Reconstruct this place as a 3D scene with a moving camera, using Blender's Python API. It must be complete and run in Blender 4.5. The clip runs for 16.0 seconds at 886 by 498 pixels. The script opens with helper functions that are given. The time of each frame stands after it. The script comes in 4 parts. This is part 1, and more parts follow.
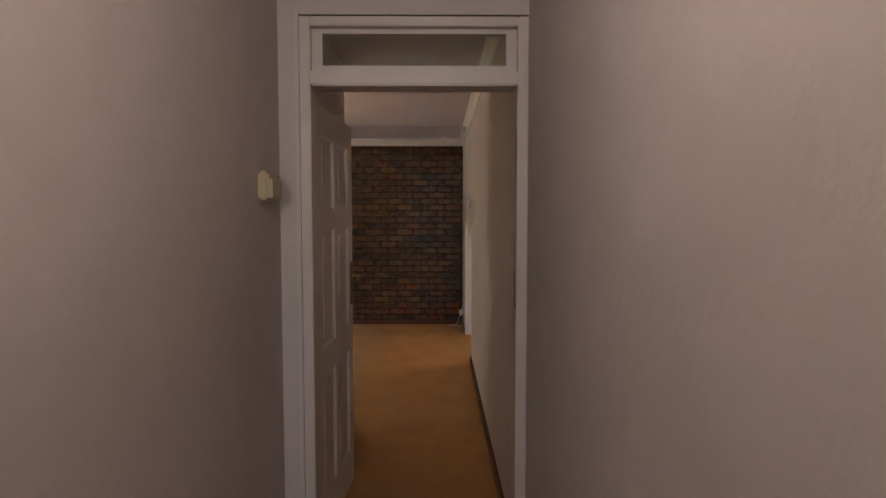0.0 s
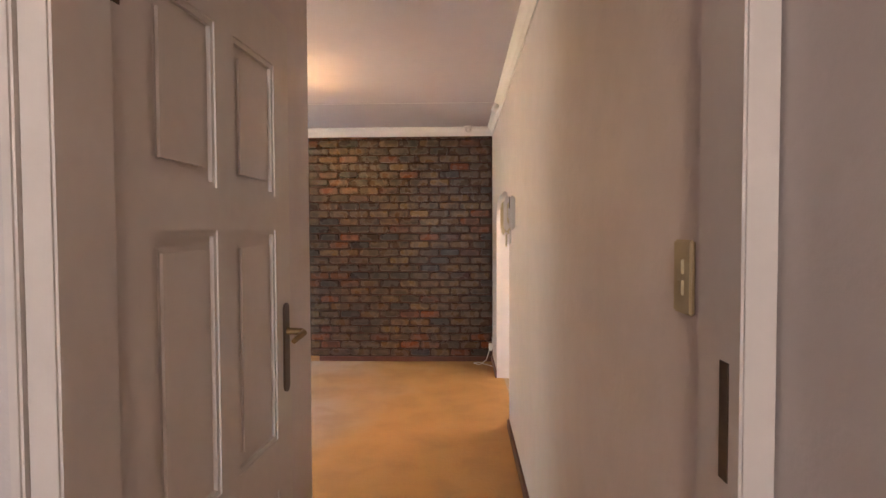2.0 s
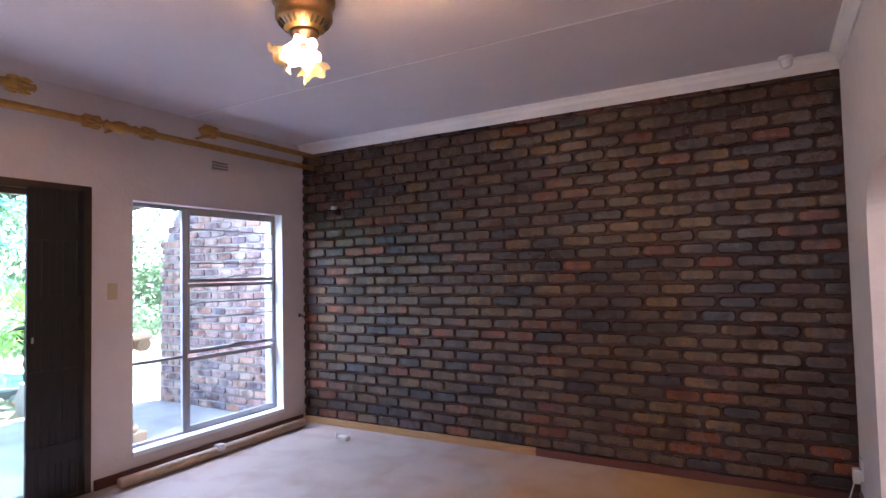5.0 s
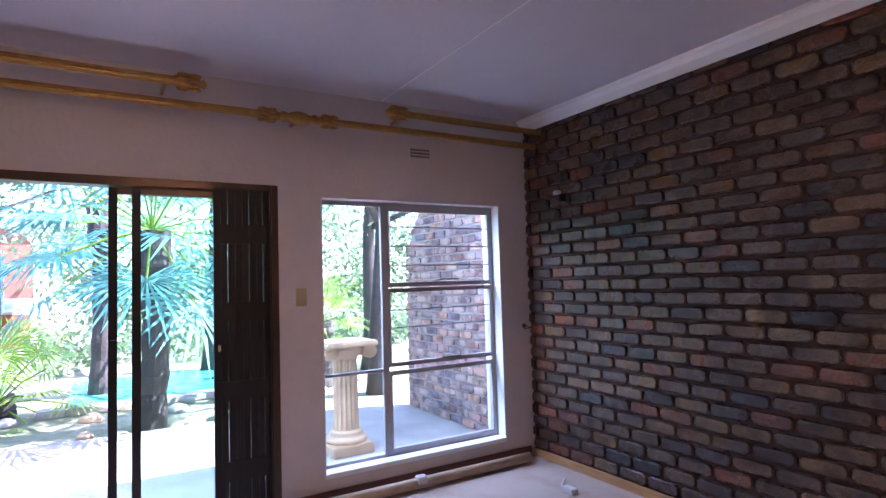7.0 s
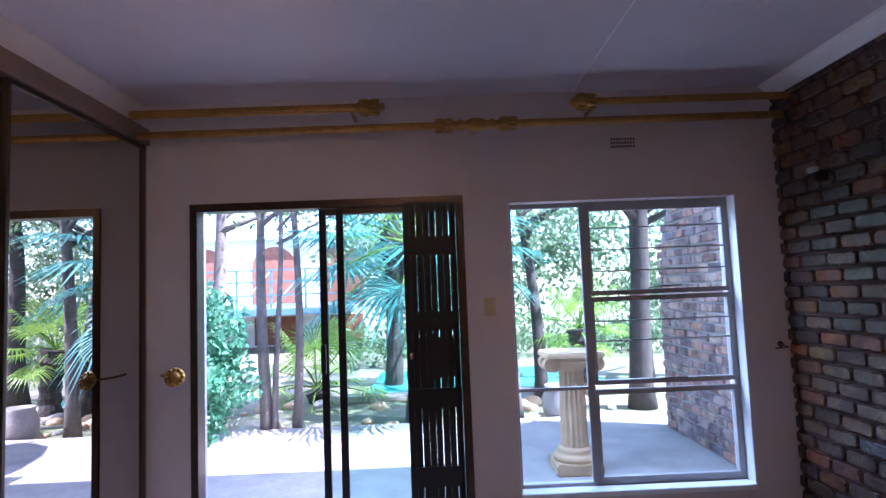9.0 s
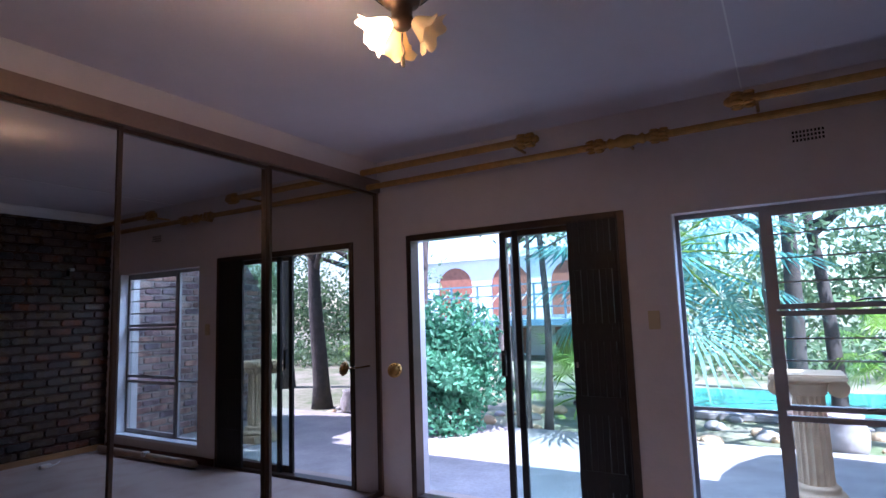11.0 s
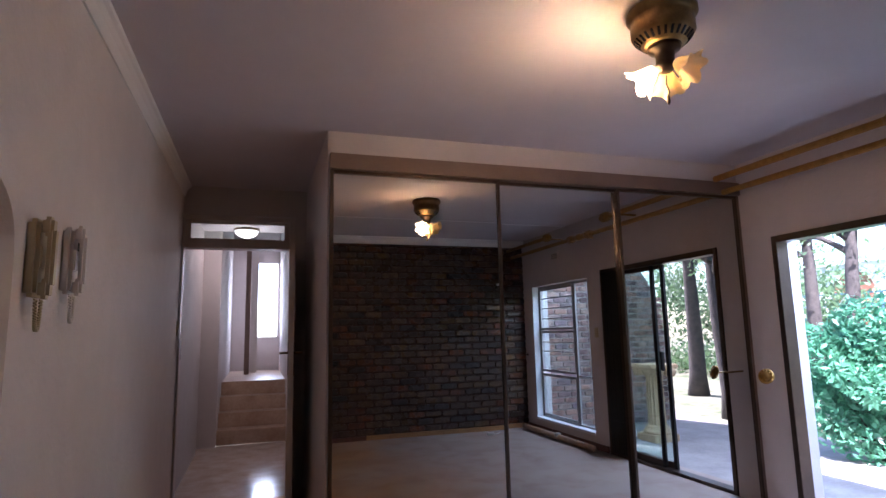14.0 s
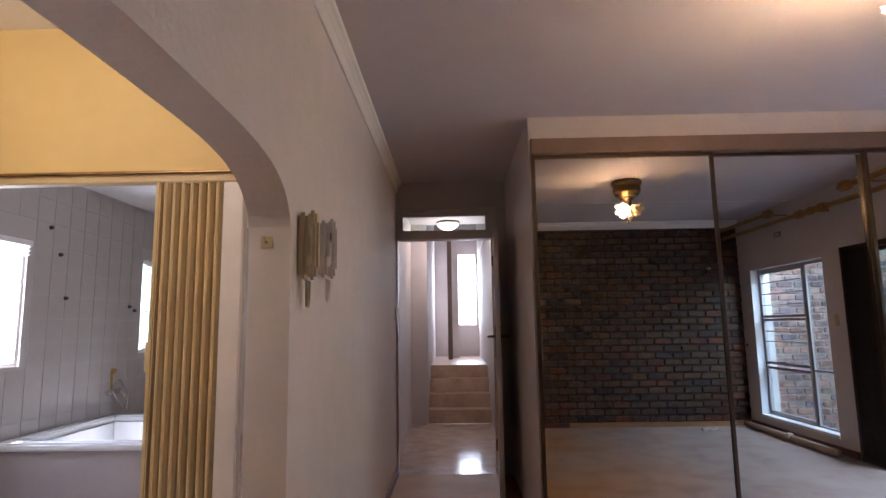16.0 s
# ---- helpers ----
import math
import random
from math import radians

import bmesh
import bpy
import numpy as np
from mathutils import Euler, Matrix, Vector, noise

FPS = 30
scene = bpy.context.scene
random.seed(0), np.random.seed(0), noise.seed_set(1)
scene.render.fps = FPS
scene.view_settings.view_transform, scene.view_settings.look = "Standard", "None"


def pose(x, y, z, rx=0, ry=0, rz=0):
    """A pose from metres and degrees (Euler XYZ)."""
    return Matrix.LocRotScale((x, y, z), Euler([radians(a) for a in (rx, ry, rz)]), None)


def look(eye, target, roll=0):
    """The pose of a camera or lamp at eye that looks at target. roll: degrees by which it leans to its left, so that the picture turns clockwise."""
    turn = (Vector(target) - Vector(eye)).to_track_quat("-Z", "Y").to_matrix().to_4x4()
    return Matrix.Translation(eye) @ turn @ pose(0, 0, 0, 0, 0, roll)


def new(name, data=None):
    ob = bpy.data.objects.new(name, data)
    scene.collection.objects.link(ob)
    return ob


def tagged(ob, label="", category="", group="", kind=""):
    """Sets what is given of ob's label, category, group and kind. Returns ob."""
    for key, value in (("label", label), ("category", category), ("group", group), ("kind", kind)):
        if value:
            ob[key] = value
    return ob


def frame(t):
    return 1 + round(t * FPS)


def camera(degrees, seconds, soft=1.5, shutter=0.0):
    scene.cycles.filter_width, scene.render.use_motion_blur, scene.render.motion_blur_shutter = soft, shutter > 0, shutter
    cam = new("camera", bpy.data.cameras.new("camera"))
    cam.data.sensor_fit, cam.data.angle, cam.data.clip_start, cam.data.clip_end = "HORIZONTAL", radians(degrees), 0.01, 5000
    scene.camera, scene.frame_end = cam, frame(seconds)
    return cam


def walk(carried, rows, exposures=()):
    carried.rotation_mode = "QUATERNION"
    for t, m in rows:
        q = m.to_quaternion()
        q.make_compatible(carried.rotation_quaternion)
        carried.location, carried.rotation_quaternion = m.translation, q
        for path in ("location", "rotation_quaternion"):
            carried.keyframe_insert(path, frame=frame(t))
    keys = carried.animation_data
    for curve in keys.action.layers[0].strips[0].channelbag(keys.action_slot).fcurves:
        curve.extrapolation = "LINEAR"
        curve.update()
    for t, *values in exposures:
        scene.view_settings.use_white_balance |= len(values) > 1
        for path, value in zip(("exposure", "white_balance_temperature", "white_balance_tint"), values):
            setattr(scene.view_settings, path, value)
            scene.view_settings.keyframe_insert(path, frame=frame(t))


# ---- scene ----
cam = camera(75.94, 16.0)
ROWS = [  # seconds, x, y, z, yaw, pitch, roll
    (0, -0.095, 0.058, 1.582, -0.451, -3.362, 0.012),
    (0.5, -0.112, 0.448, 1.540, 0.281, -3.359, -0.068),
    (1, -0.148, 0.902, 1.555, 0.796, -2.911, -0.002),
    (1.5, -0.136, 1.331, 1.529, 1.165, -2.345, 0.208),
    (2, -0.112, 1.778, 1.518, 1.748, -1.954, 0.227),
    (2.5, -0.106, 2.180, 1.517, 2.658, -0.757, 0.357),
    (3, -0.088, 2.614, 1.495, 4.759, 0.278, 0.481),
    (3.5, -0.081, 3.043, 1.468, 9.831, 0.803, 0.634),
    (6, -0.296, 4.797, 1.386, 44.318, 3.226, 1.602),
    (6.5, -0.393, 5.092, 1.397, 51.564, 3.377, 1.697),
    (7, -0.513, 5.343, 1.406, 59.159, 3.115, 1.702),
    (7.5, -0.632, 5.574, 1.423, 65.600, 3.258, 1.761),
    (8, -0.672, 5.774, 1.431, 72.782, 3.461, 1.949),
    (8.5, -0.630, 5.931, 1.429, 80.798, 3.785, 2.141),
    (9, -0.560, 6.093, 1.428, 89.195, 4.315, 2.244),
    (11.5, -0.346, 7.375, 1.400, 128.466, 6.999, 1.818),
    (12, -0.306, 7.531, 1.399, 135.300, 7.497, 1.737),
    (12.5, -0.322, 7.649, 1.402, 141.543, 7.936, 1.406),
    (13, -0.380, 7.760, 1.399, 148.218, 8.248, 1.371),
    (13.5, -0.408, 7.851, 1.385, 156.009, 8.352, 1.294),
    (14, -0.383, 7.891, 1.360, 162.134, 8.379, 1.239),
    (14.5, -0.347, 7.915, 1.344, 167.319, 8.270, 1.222),
    (15, -0.322, 7.912, 1.334, 172.885, 8.144, 1.087),
    (15.5, -0.286, 7.894, 1.322, 177.204, 8.058, 1.071),
    (16, -0.276, 7.913, 1.314, 181.092, 7.812, 0.865),
]
EXPOSURES = [  # seconds, stops, kelvin, tint
    (0.0, 2.8, 6800, 13), (0.5, 3.15, 6800, 13), (1.0, 3.45, 6800, 14), (1.5, 3.88, 6800, 14), (2.0, 4.3, 6800, 14), (2.5, 4.6, 6400, 16),
    (3.5, 4.3, 5850, 26), (6.0, 3.25, 5700, 31), (7.0, 3.1, 5500, 34), (8.0, 2.9, 5350, 33), (9.0, 2.45, 5200, 30), (11.5, 2.0, 5250, 28), (12.5, 2.15, 5300, 28), (13.2, 2.45, 5400, 26), (14.0, 2.65, 5600, 23), (16.0, 3.2, 5900, 18)]
walk(cam, [(t, pose(x, y, z, 90 + pitch, roll, yaw)) for t, x, y, z, yaw, pitch, roll in ROWS], EXPOSURES)

# world, sun, exposure
world = bpy.data.worlds.new("sky")
scene.world = world
world.use_nodes = True
_n = world.node_tree.nodes
_sky = _n.new("ShaderNodeTexSky")
_sky.sky_type, _sky.sun_disc, _sky.sun_elevation, _sky.sun_rotation = "NISHITA", False, radians(52.7), radians(23.2)
world.node_tree.links.new(_sky.outputs[0], _n["Background"].inputs[0])
_n["Background"].inputs[1].default_value = 0.15
_sun = bpy.data.lights.new("sun", "SUN")
_sun.energy, _sun.angle, _sun.color = 5.0, radians(0.5), (1.0, 0.97, 0.93)
SUN_FROM = Vector((0.30, 0.70, 1.0)).normalized()
new("sun", _sun).matrix_world = look(SUN_FROM * 30, (0, 0, 0))


def lamp(name, place, watts, colour, radius=0.03):
    data = bpy.data.lights.new(name, "POINT")
    data.energy, data.color, data.shadow_soft_size = watts, colour, radius
    ob = new(name, data)
    ob.location = place
    return ob


def panel_light(name, m, w, h, watts, colour):
    data = bpy.data.lights.new(name, "AREA")
    data.shape, data.size, data.size_y, data.energy, data.color = "RECTANGLE", w, h, watts, colour
    ob = new(name, data)
    ob.matrix_world = m
    return ob


lamp("hall_bulb", (-0.22, 0.56, 2.53), 2.2, (1.0, 0.86, 0.74), 0.1)
# Fill panels above both openings, out of view, add to the sky's light.
panel_light("door_skylight", look((-4.85, 5.3, 2.58), (-3.0, 5.3, 0.9)), 1.7, 0.7, 27, (0.62, 0.80, 1.0))
panel_light("window_skylight", look((-4.85, 7.2, 2.58), (-3.0, 7.2, 0.9)), 1.5, 0.7, 19, (0.62, 0.80, 1.0))
lamp("lobby_bulb", (1.3, 6.6, 2.5), 2.9, (1.0, 0.84, 0.62), 0.06)
panel_light("landing_daylight", look((-0.545, -3.44, 2.05), (-0.545, 0, 1.6)), 0.3, 1.3, 4, (0.9, 0.95, 1.0))
panel_light("bathroom_daylight", look((3.26, 3.77, 1.57), (0, 3.77, 1.3)), 0.8, 0.95, 4.5, (0.93, 0.95, 1.0))
lamp("bulb", (-1.885, 5.975, 2.34), 3.2, (1.0, 0.62, 0.28))


# ---- materials ----
def material(name, colour, rough=0.6, metal=0.0, vary=0.0, scale=4.0, bump=0.0, bump_scale=60.0, colour2=None, per_object=0.0, coat=0.0, island=0.0, stretch=(1, 1, 1), spec=0.5):
    m = bpy.data.materials.new(name)
    m.use_nodes = True
    nt = m.node_tree
    n, l = nt.nodes, nt.links
    b = n["Principled BSDF"]
    b.inputs["Base Color"].default_value = (*colour, 1)
    b.inputs["Roughness"].default_value = rough
    b.inputs["Metallic"].default_value = metal
    b.inputs["Coat Weight"].default_value = coat
    b.inputs["Specular IOR Level"].default_value = spec
    if vary or bump or per_object or island or colour2:
        tc = n.new("ShaderNodeTexCoord")
        mp = n.new("ShaderNodeMapping")
        mp.inputs["Scale"].default_value = stretch
        l.new(tc.outputs["Object"], mp.inputs[0])
    last = None
    if vary or colour2:
        big, fine = n.new("ShaderNodeTexNoise"), n.new("ShaderNodeTexNoise")
        big.inputs["Scale"].default_value, big.inputs["Detail"].default_value = scale, 5
        fine.inputs["Scale"].default_value, fine.inputs["Detail"].default_value = scale * 9, 4
        l.new(mp.outputs[0], big.inputs["Vector"]), l.new(mp.outputs[0], fine.inputs["Vector"])
        add = n.new("ShaderNodeMath")
        add.operation = "MULTIPLY_ADD"
        l.new(fine.outputs[0], add.inputs[0])
        add.inputs[1].default_value = 0.45
        l.new(big.outputs[0], add.inputs[2])
        ramp = n.new("ShaderNodeMapRange")
        ramp.inputs[1].default_value, ramp.inputs[2].default_value = 0.52, 0.93
        l.new(add.outputs[0], ramp.inputs[0])
        mix = n.new("ShaderNodeMix")
        mix.data_type = "RGBA"
        other = colour2 or tuple(c * (1 - vary) for c in colour)
        mix.inputs[6].default_value, mix.inputs[7].default_value = (*colour, 1), (*other, 1)
        l.new(ramp.outputs[0], mix.inputs[0])
        last = mix.outputs[2]
        rr = n.new("ShaderNodeMapRange")
        rr.inputs[3].default_value, rr.inputs[4].default_value = max(rough - 0.08, 0.02), min(rough + 0.1, 1)
        l.new(fine.outputs[0], rr.inputs[0])
        l.new(rr.outputs[0], b.inputs["Roughness"])
    if per_object or island:
        src = n.new("ShaderNodeObjectInfo").outputs["Random"] if per_object else n.new("ShaderNodeNewGeometry").outputs["Random Per Island"]
        hsv = n.new("ShaderNodeHueSaturation")
        mr = n.new("ShaderNodeMapRange")
        amount = per_object or island
        mr.inputs[3].default_value, mr.inputs[4].default_value = 1 - amount, 1 + amount
        l.new(src, mr.inputs[0]), l.new(mr.outputs[0], hsv.inputs["Value"])
        if last:
            l.new(last, hsv.inputs["Color"])
        else:
            hsv.inputs["Color"].default_value = (*colour, 1)
        last = hsv.outputs[0]
    if last:
        l.new(last, b.inputs["Base Color"])
    if bump:
        bn = n.new("ShaderNodeTexNoise")
        bn.inputs["Scale"].default_value, bn.inputs["Detail"].default_value = bump_scale, 6
        l.new(mp.outputs[0], bn.inputs["Vector"])
        bp = n.new("ShaderNodeBump")
        bp.inputs["Strength"].default_value, bp.inputs["Distance"].default_value = bump, 0.01
        l.new(bn.outputs[0], bp.inputs["Height"])
        l.new(bp.outputs[0], b.inputs["Normal"])
    return m


def brick_material(name, colours, rough, bump=0.5, joint=False):
    """Bricks whose tone comes from the piece, with darker scorched patches on each."""
    m = bpy.data.materials.new(name)
    m.use_nodes = True
    nt = m.node_tree
    n, l = nt.nodes, nt.links
    b = n["Principled BSDF"]
    src = n.new("ShaderNodeNewGeometry").outputs["Random Per Island"] if joint else n.new("ShaderNodeObjectInfo").outputs["Random"]
    ramp = n.new("ShaderNodeValToRGB")
    ramp.color_ramp.interpolation = "LINEAR"
    e = ramp.color_ramp.elements
    e[0].position, e[0].color = 0.0, (*colours[0], 1)
    e[1].position, e[1].color = 1.0, (*colours[-1], 1)
    for i, c in enumerate(colours[1:-1], 1):
        k = e.new(i / (len(colours) - 1))
        k.color = (*c, 1)
    l.new(src, ramp.inputs[0])
    geo = n.new("ShaderNodeNewGeometry")
    a, c = n.new("ShaderNodeTexNoise"), n.new("ShaderNodeTexNoise")
    a.inputs["Scale"].default_value, a.inputs["Detail"].default_value = 9, 6
    c.inputs["Scale"].default_value, c.inputs["Detail"].default_value = 70, 8
    l.new(geo.outputs["Position"], a.inputs["Vector"]), l.new(geo.outputs["Position"], c.inputs["Vector"])
    mr = n.new("ShaderNodeMapRange")
    mr.inputs[1].default_value, mr.inputs[2].default_value = 0.42, 0.62
    l.new(a.outputs[0], mr.inputs[0])
    mix = n.new("ShaderNodeMix")
    mix.data_type, mix.blend_type = "RGBA", "MULTIPLY"
    mix.inputs[7].default_value = (0.42, 0.37, 0.37, 1)
    l.new(mr.outputs[0], mix.inputs[0]), l.new(ramp.outputs[0], mix.inputs[6])
    mix2 = n.new("ShaderNodeMix")
    mix2.data_type, mix2.blend_type = "RGBA", "OVERLAY"
    mix2.inputs[0].default_value = 0.6
    l.new(mix.outputs[2], mix2.inputs[6]), l.new(c.outputs[0], mix2.inputs[7])
    l.new(mix2.outputs[2], b.inputs["Base Color"])
    b.inputs["Roughness"].default_value = rough
    rr = n.new("ShaderNodeMapRange")
    rr.inputs[3].default_value, rr.inputs[4].default_value = rough - 0.15, rough + 0.2
    l.new(a.outputs[0], rr.inputs[0]), l.new(rr.outputs[0], b.inputs["Roughness"])
    bp = n.new("ShaderNodeBump")
    bp.inputs["Strength"].default_value, bp.inputs["Distance"].default_value = bump, 0.004
    l.new(c.outputs[0], bp.inputs["Height"]), l.new(bp.outputs[0], b.inputs["Normal"])
    return m


def glow(name, colour, strength):
    m = bpy.data.materials.new(name)
    m.use_nodes = True
    b = m.node_tree.nodes["Principled BSDF"]
    b.inputs["Base Color"].default_value = (*colour, 1)
    b.inputs["Emission Color"].default_value = (*colour, 1)
    b.inputs["Emission Strength"].default_value = strength
    return m


def clear_glass(name, tint=(0.9, 0.97, 0.95), rough=0.0):
    m = bpy.data.materials.new(name)
    m.use_nodes = True
    n, l = m.node_tree.nodes, m.node_tree.links
    tr, gl, mx, lw = n.new("ShaderNodeBsdfTransparent"), n.new("ShaderNodeBsdfGlossy"), n.new("ShaderNodeMixShader"), n.new("ShaderNodeLayerWeight")
    tr.inputs[0].default_value, gl.inputs["Roughness"].default_value, lw.inputs[0].default_value = (*tint, 1), rough, 0.5
    pw, ma = n.new("ShaderNodeMath"), n.new("ShaderNodeMath")
    pw.operation, pw.inputs[1].default_value, ma.operation, ma.inputs[1].default_value, ma.inputs[2].default_value = "POWER", 5.0, "MULTIPLY_ADD", 0.7, 0.03
    l.new(lw.outputs["Facing"], pw.inputs[0]), l.new(pw.outputs[0], ma.inputs[0])
    l.new(ma.outputs[0], mx.inputs[0]), l.new(tr.outputs[0], mx.inputs[1]), l.new(gl.outputs[0], mx.inputs[2])
    l.new(mx.outputs[0], n["Material Output"].inputs[0])
    return m


PLASTER = material("plaster_paint", (0.655, 0.59, 0.59), 0.72, vary=0.10, scale=0.9, bump=0.25, bump_scale=35)
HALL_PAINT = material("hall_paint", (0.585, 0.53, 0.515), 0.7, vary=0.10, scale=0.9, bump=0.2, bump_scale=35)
CEIL = material("ceiling_paint", (0.62, 0.56, 0.595), 0.8, vary=0.06, scale=0.8, bump=0.15, bump_scale=50)
WHITE = material("white_gloss_paint", (0.62, 0.56, 0.52), 0.42, vary=0.07, scale=3, bump=0.08, bump_scale=30)
CORNICE = material("cornice_paint", (0.8, 0.77, 0.76), 0.6, vary=0.04)
CREAM = material("cream_plastic", (0.52, 0.43, 0.27), 0.4, vary=0.06, scale=12)
PALE = material("pale_grey_plastic", (0.62, 0.57, 0.54), 0.4, vary=0.05, scale=12)
# Serves the phone screen and stands in for shade inside vent openings.
SCREEN_AND_SHADE = material("dark_screen_and_shade", (0.02, 0.02, 0.025), 0.15)
BRONZE = material("bronze_aluminium", (0.09, 0.06, 0.045), 0.35, metal=0.7, vary=0.2, scale=8)
TAUPE = material("taupe_metal_trim", (0.22, 0.15, 0.12), 0.45, metal=0.3, vary=0.15, scale=6)
GATE = material("gate_paint", (0.018, 0.014, 0.013), 0.5, metal=0.2, vary=0.3, scale=14)
GOLD = material("antique_gold", (0.50, 0.28, 0.075), 0.36, metal=0.85, vary=0.35, scale=25, bump=0.2, bump_scale=80)
BRASS = material("aged_brass", (0.30, 0.19, 0.085), 0.4, metal=0.9, vary=0.4, scale=18)


def screed_material():
    """Worn bare screed: pink-grey towards the windows, orange-brown towards the phone wall."""
    m = bpy.data.materials.new("bare_screed")
    m.use_nodes = True
    n, l = m.node_tree.nodes, m.node_tree.links
    b = n["Principled BSDF"]
    geo, sep = n.new("ShaderNodeNewGeometry"), n.new("ShaderNodeSeparateXYZ")
    l.new(geo.outputs["Position"], sep.inputs[0])
    noises = []
    for s, d in ((1.1, 4), (3.2, 7), (42, 6)):
        k = n.new("ShaderNodeTexNoise")
        k.inputs["Scale"].default_value, k.inputs["Detail"].default_value, k.inputs["Distortion"].default_value = s, d, 0.4
        l.new(geo.outputs["Position"], k.inputs["Vector"])
        noises.append(k)
    add = n.new("ShaderNodeMath")
    add.operation, add.inputs[1].default_value = "MULTIPLY_ADD", 2.6
    l.new(noises[0].outputs[0], add.inputs[0]), l.new(sep.outputs["X"], add.inputs[2])
    zone = n.new("ShaderNodeMapRange")
    zone.inputs[1].default_value, zone.inputs[2].default_value = -1.0, 0.5
    l.new(add.outputs[0], zone.inputs[0])
    mix = n.new("ShaderNodeMix")
    mix.data_type = "RGBA"
    mix.inputs[6].default_value, mix.inputs[7].default_value = (0.40, 0.30, 0.25, 1), (0.42, 0.215, 0.07, 1)
    l.new(zone.outputs[0], mix.inputs[0])
    worn = n.new("ShaderNodeMapRange")
    worn.inputs[1].default_value, worn.inputs[2].default_value, worn.inputs[4].default_value = 0.46, 0.72, 0.38
    l.new(noises[1].outputs[0], worn.inputs[0])
    mix2 = n.new("ShaderNodeMix")
    mix2.data_type = "RGBA"
    mix2.inputs[7].default_value = (0.26, 0.135, 0.075, 1)
    l.new(worn.outputs[0], mix2.inputs[0]), l.new(mix.outputs[2], mix2.inputs[6])
    l.new(mix2.outputs[2], b.inputs["Base Color"])
    rr = n.new("ShaderNodeMapRange")
    rr.inputs[3].default_value, rr.inputs[4].default_value = 0.45, 0.85
    l.new(noises[1].outputs[0], rr.inputs[0]), l.new(rr.outputs[0], b.inputs["Roughness"])
    bp = n.new("ShaderNodeBump")
    bp.inputs["Strength"].default_value, bp.inputs["Distance"].default_value = 0.35, 0.006
    l.new(noises[2].outputs[0], bp.inputs["Height"]), l.new(bp.outputs[0], b.inputs["Normal"])
    return m


SCREED = screed_material()
REDWOOD = material("oxblood_skirting", (0.12, 0.035, 0.022), 0.4, vary=0.3, scale=10)
TANWOOD = material("bare_pine_strip", (0.42, 0.21, 0.08), 0.55, vary=0.35, scale=8, stretch=(1, 12, 12))
PIPE = material("tan_pole", (0.50, 0.34, 0.22), 0.45, vary=0.25, scale=9)
MORTAR = material("red_brown_mortar", (0.075, 0.030, 0.019), 0.85, vary=0.4, scale=12, bump=0.5, bump_scale=90)
CLINKER = brick_material("clinker_brick", [(0.034, 0.028, 0.030), (0.10, 0.058, 0.035), (0.165, 0.088, 0.040), (0.055, 0.043, 0.043), (0.19, 0.115, 0.055), (0.11, 0.070, 0.048), (0.21, 0.068, 0.032), (0.043, 0.036, 0.041), (0.14, 0.090, 0.058), (0.075, 0.044, 0.031)], 0.27, bump=0.85)
CLINKER_J = brick_material("clinker_brick_rest", [(0.034, 0.028, 0.030), (0.10, 0.058, 0.035), (0.165, 0.088, 0.040), (0.055, 0.043, 0.043), (0.19, 0.115, 0.055), (0.11, 0.070, 0.048), (0.21, 0.068, 0.032), (0.043, 0.036, 0.041), (0.14, 0.090, 0.058), (0.075, 0.044, 0.031)], 0.27, bump=0.85, joint=True)
FACE = brick_material("outdoor_face_brick", [(0.42, 0.22, 0.18), (0.26, 0.18, 0.20), (0.48, 0.26, 0.19), (0.36, 0.25, 0.24), (0.50, 0.34, 0.27), (0.22, 0.17, 0.20)], 0.7)
FACE_J = brick_material("outdoor_face_brick_rest", [(0.42, 0.22, 0.18), (0.26, 0.18, 0.20), (0.48, 0.26, 0.19), (0.36, 0.25, 0.24), (0.50, 0.34, 0.27), (0.22, 0.17, 0.20)], 0.7, joint=True)
MIRROR = material("silvered_mirror", (0.49, 0.47, 0.45), 0.0, metal=1.0)
GLASS = clear_glass("window_glass")
STEEL = material("painted_steel_window", (0.40, 0.38, 0.38), 0.45, vary=0.1, scale=10)
# Bluer and paler than the plaster: sky light put into the colour.
SILL = material("skylit_reveal_white", (0.78, 0.80, 0.82), 0.6, vary=0.05)
TILE = material("marbled_floor_tile", (0.62, 0.50, 0.42), 0.12, colour2=(0.45, 0.32, 0.25), scale=5)
MARBLE = material("stair_marble", (0.60, 0.45, 0.34), 0.3, colour2=(0.42, 0.28, 0.19), scale=4)
CHROME = material("chrome", (0.7, 0.7, 0.7), 0.15, metal=1.0)
PAVE = material("patio_paving", (0.41, 0.36, 0.345), 0.8, vary=0.3, scale=3, bump=0.5, bump_scale=30)
EARTH = material("garden_soil", (0.33, 0.28, 0.22), 0.95, colour2=(0.10, 0.13, 0.05), scale=1.2, bump=0.6, bump_scale=20)
SANDSTONE = material("cast_stone", (0.62, 0.42, 0.26), 0.75, vary=0.25, scale=9, bump=0.4, bump_scale=60)
BARK = material("dark_bark", (0.07, 0.055, 0.05), 0.9, vary=0.4, scale=8, bump=0.9, bump_scale=30)
BARKP = material("pale_bark", (0.20, 0.17, 0.15), 0.9, vary=0.4, scale=8, bump=0.8, bump_scale=30)
POOL = material("pool_water", (0.08, 0.42, 0.36), 0.08, vary=0.2, scale=3)


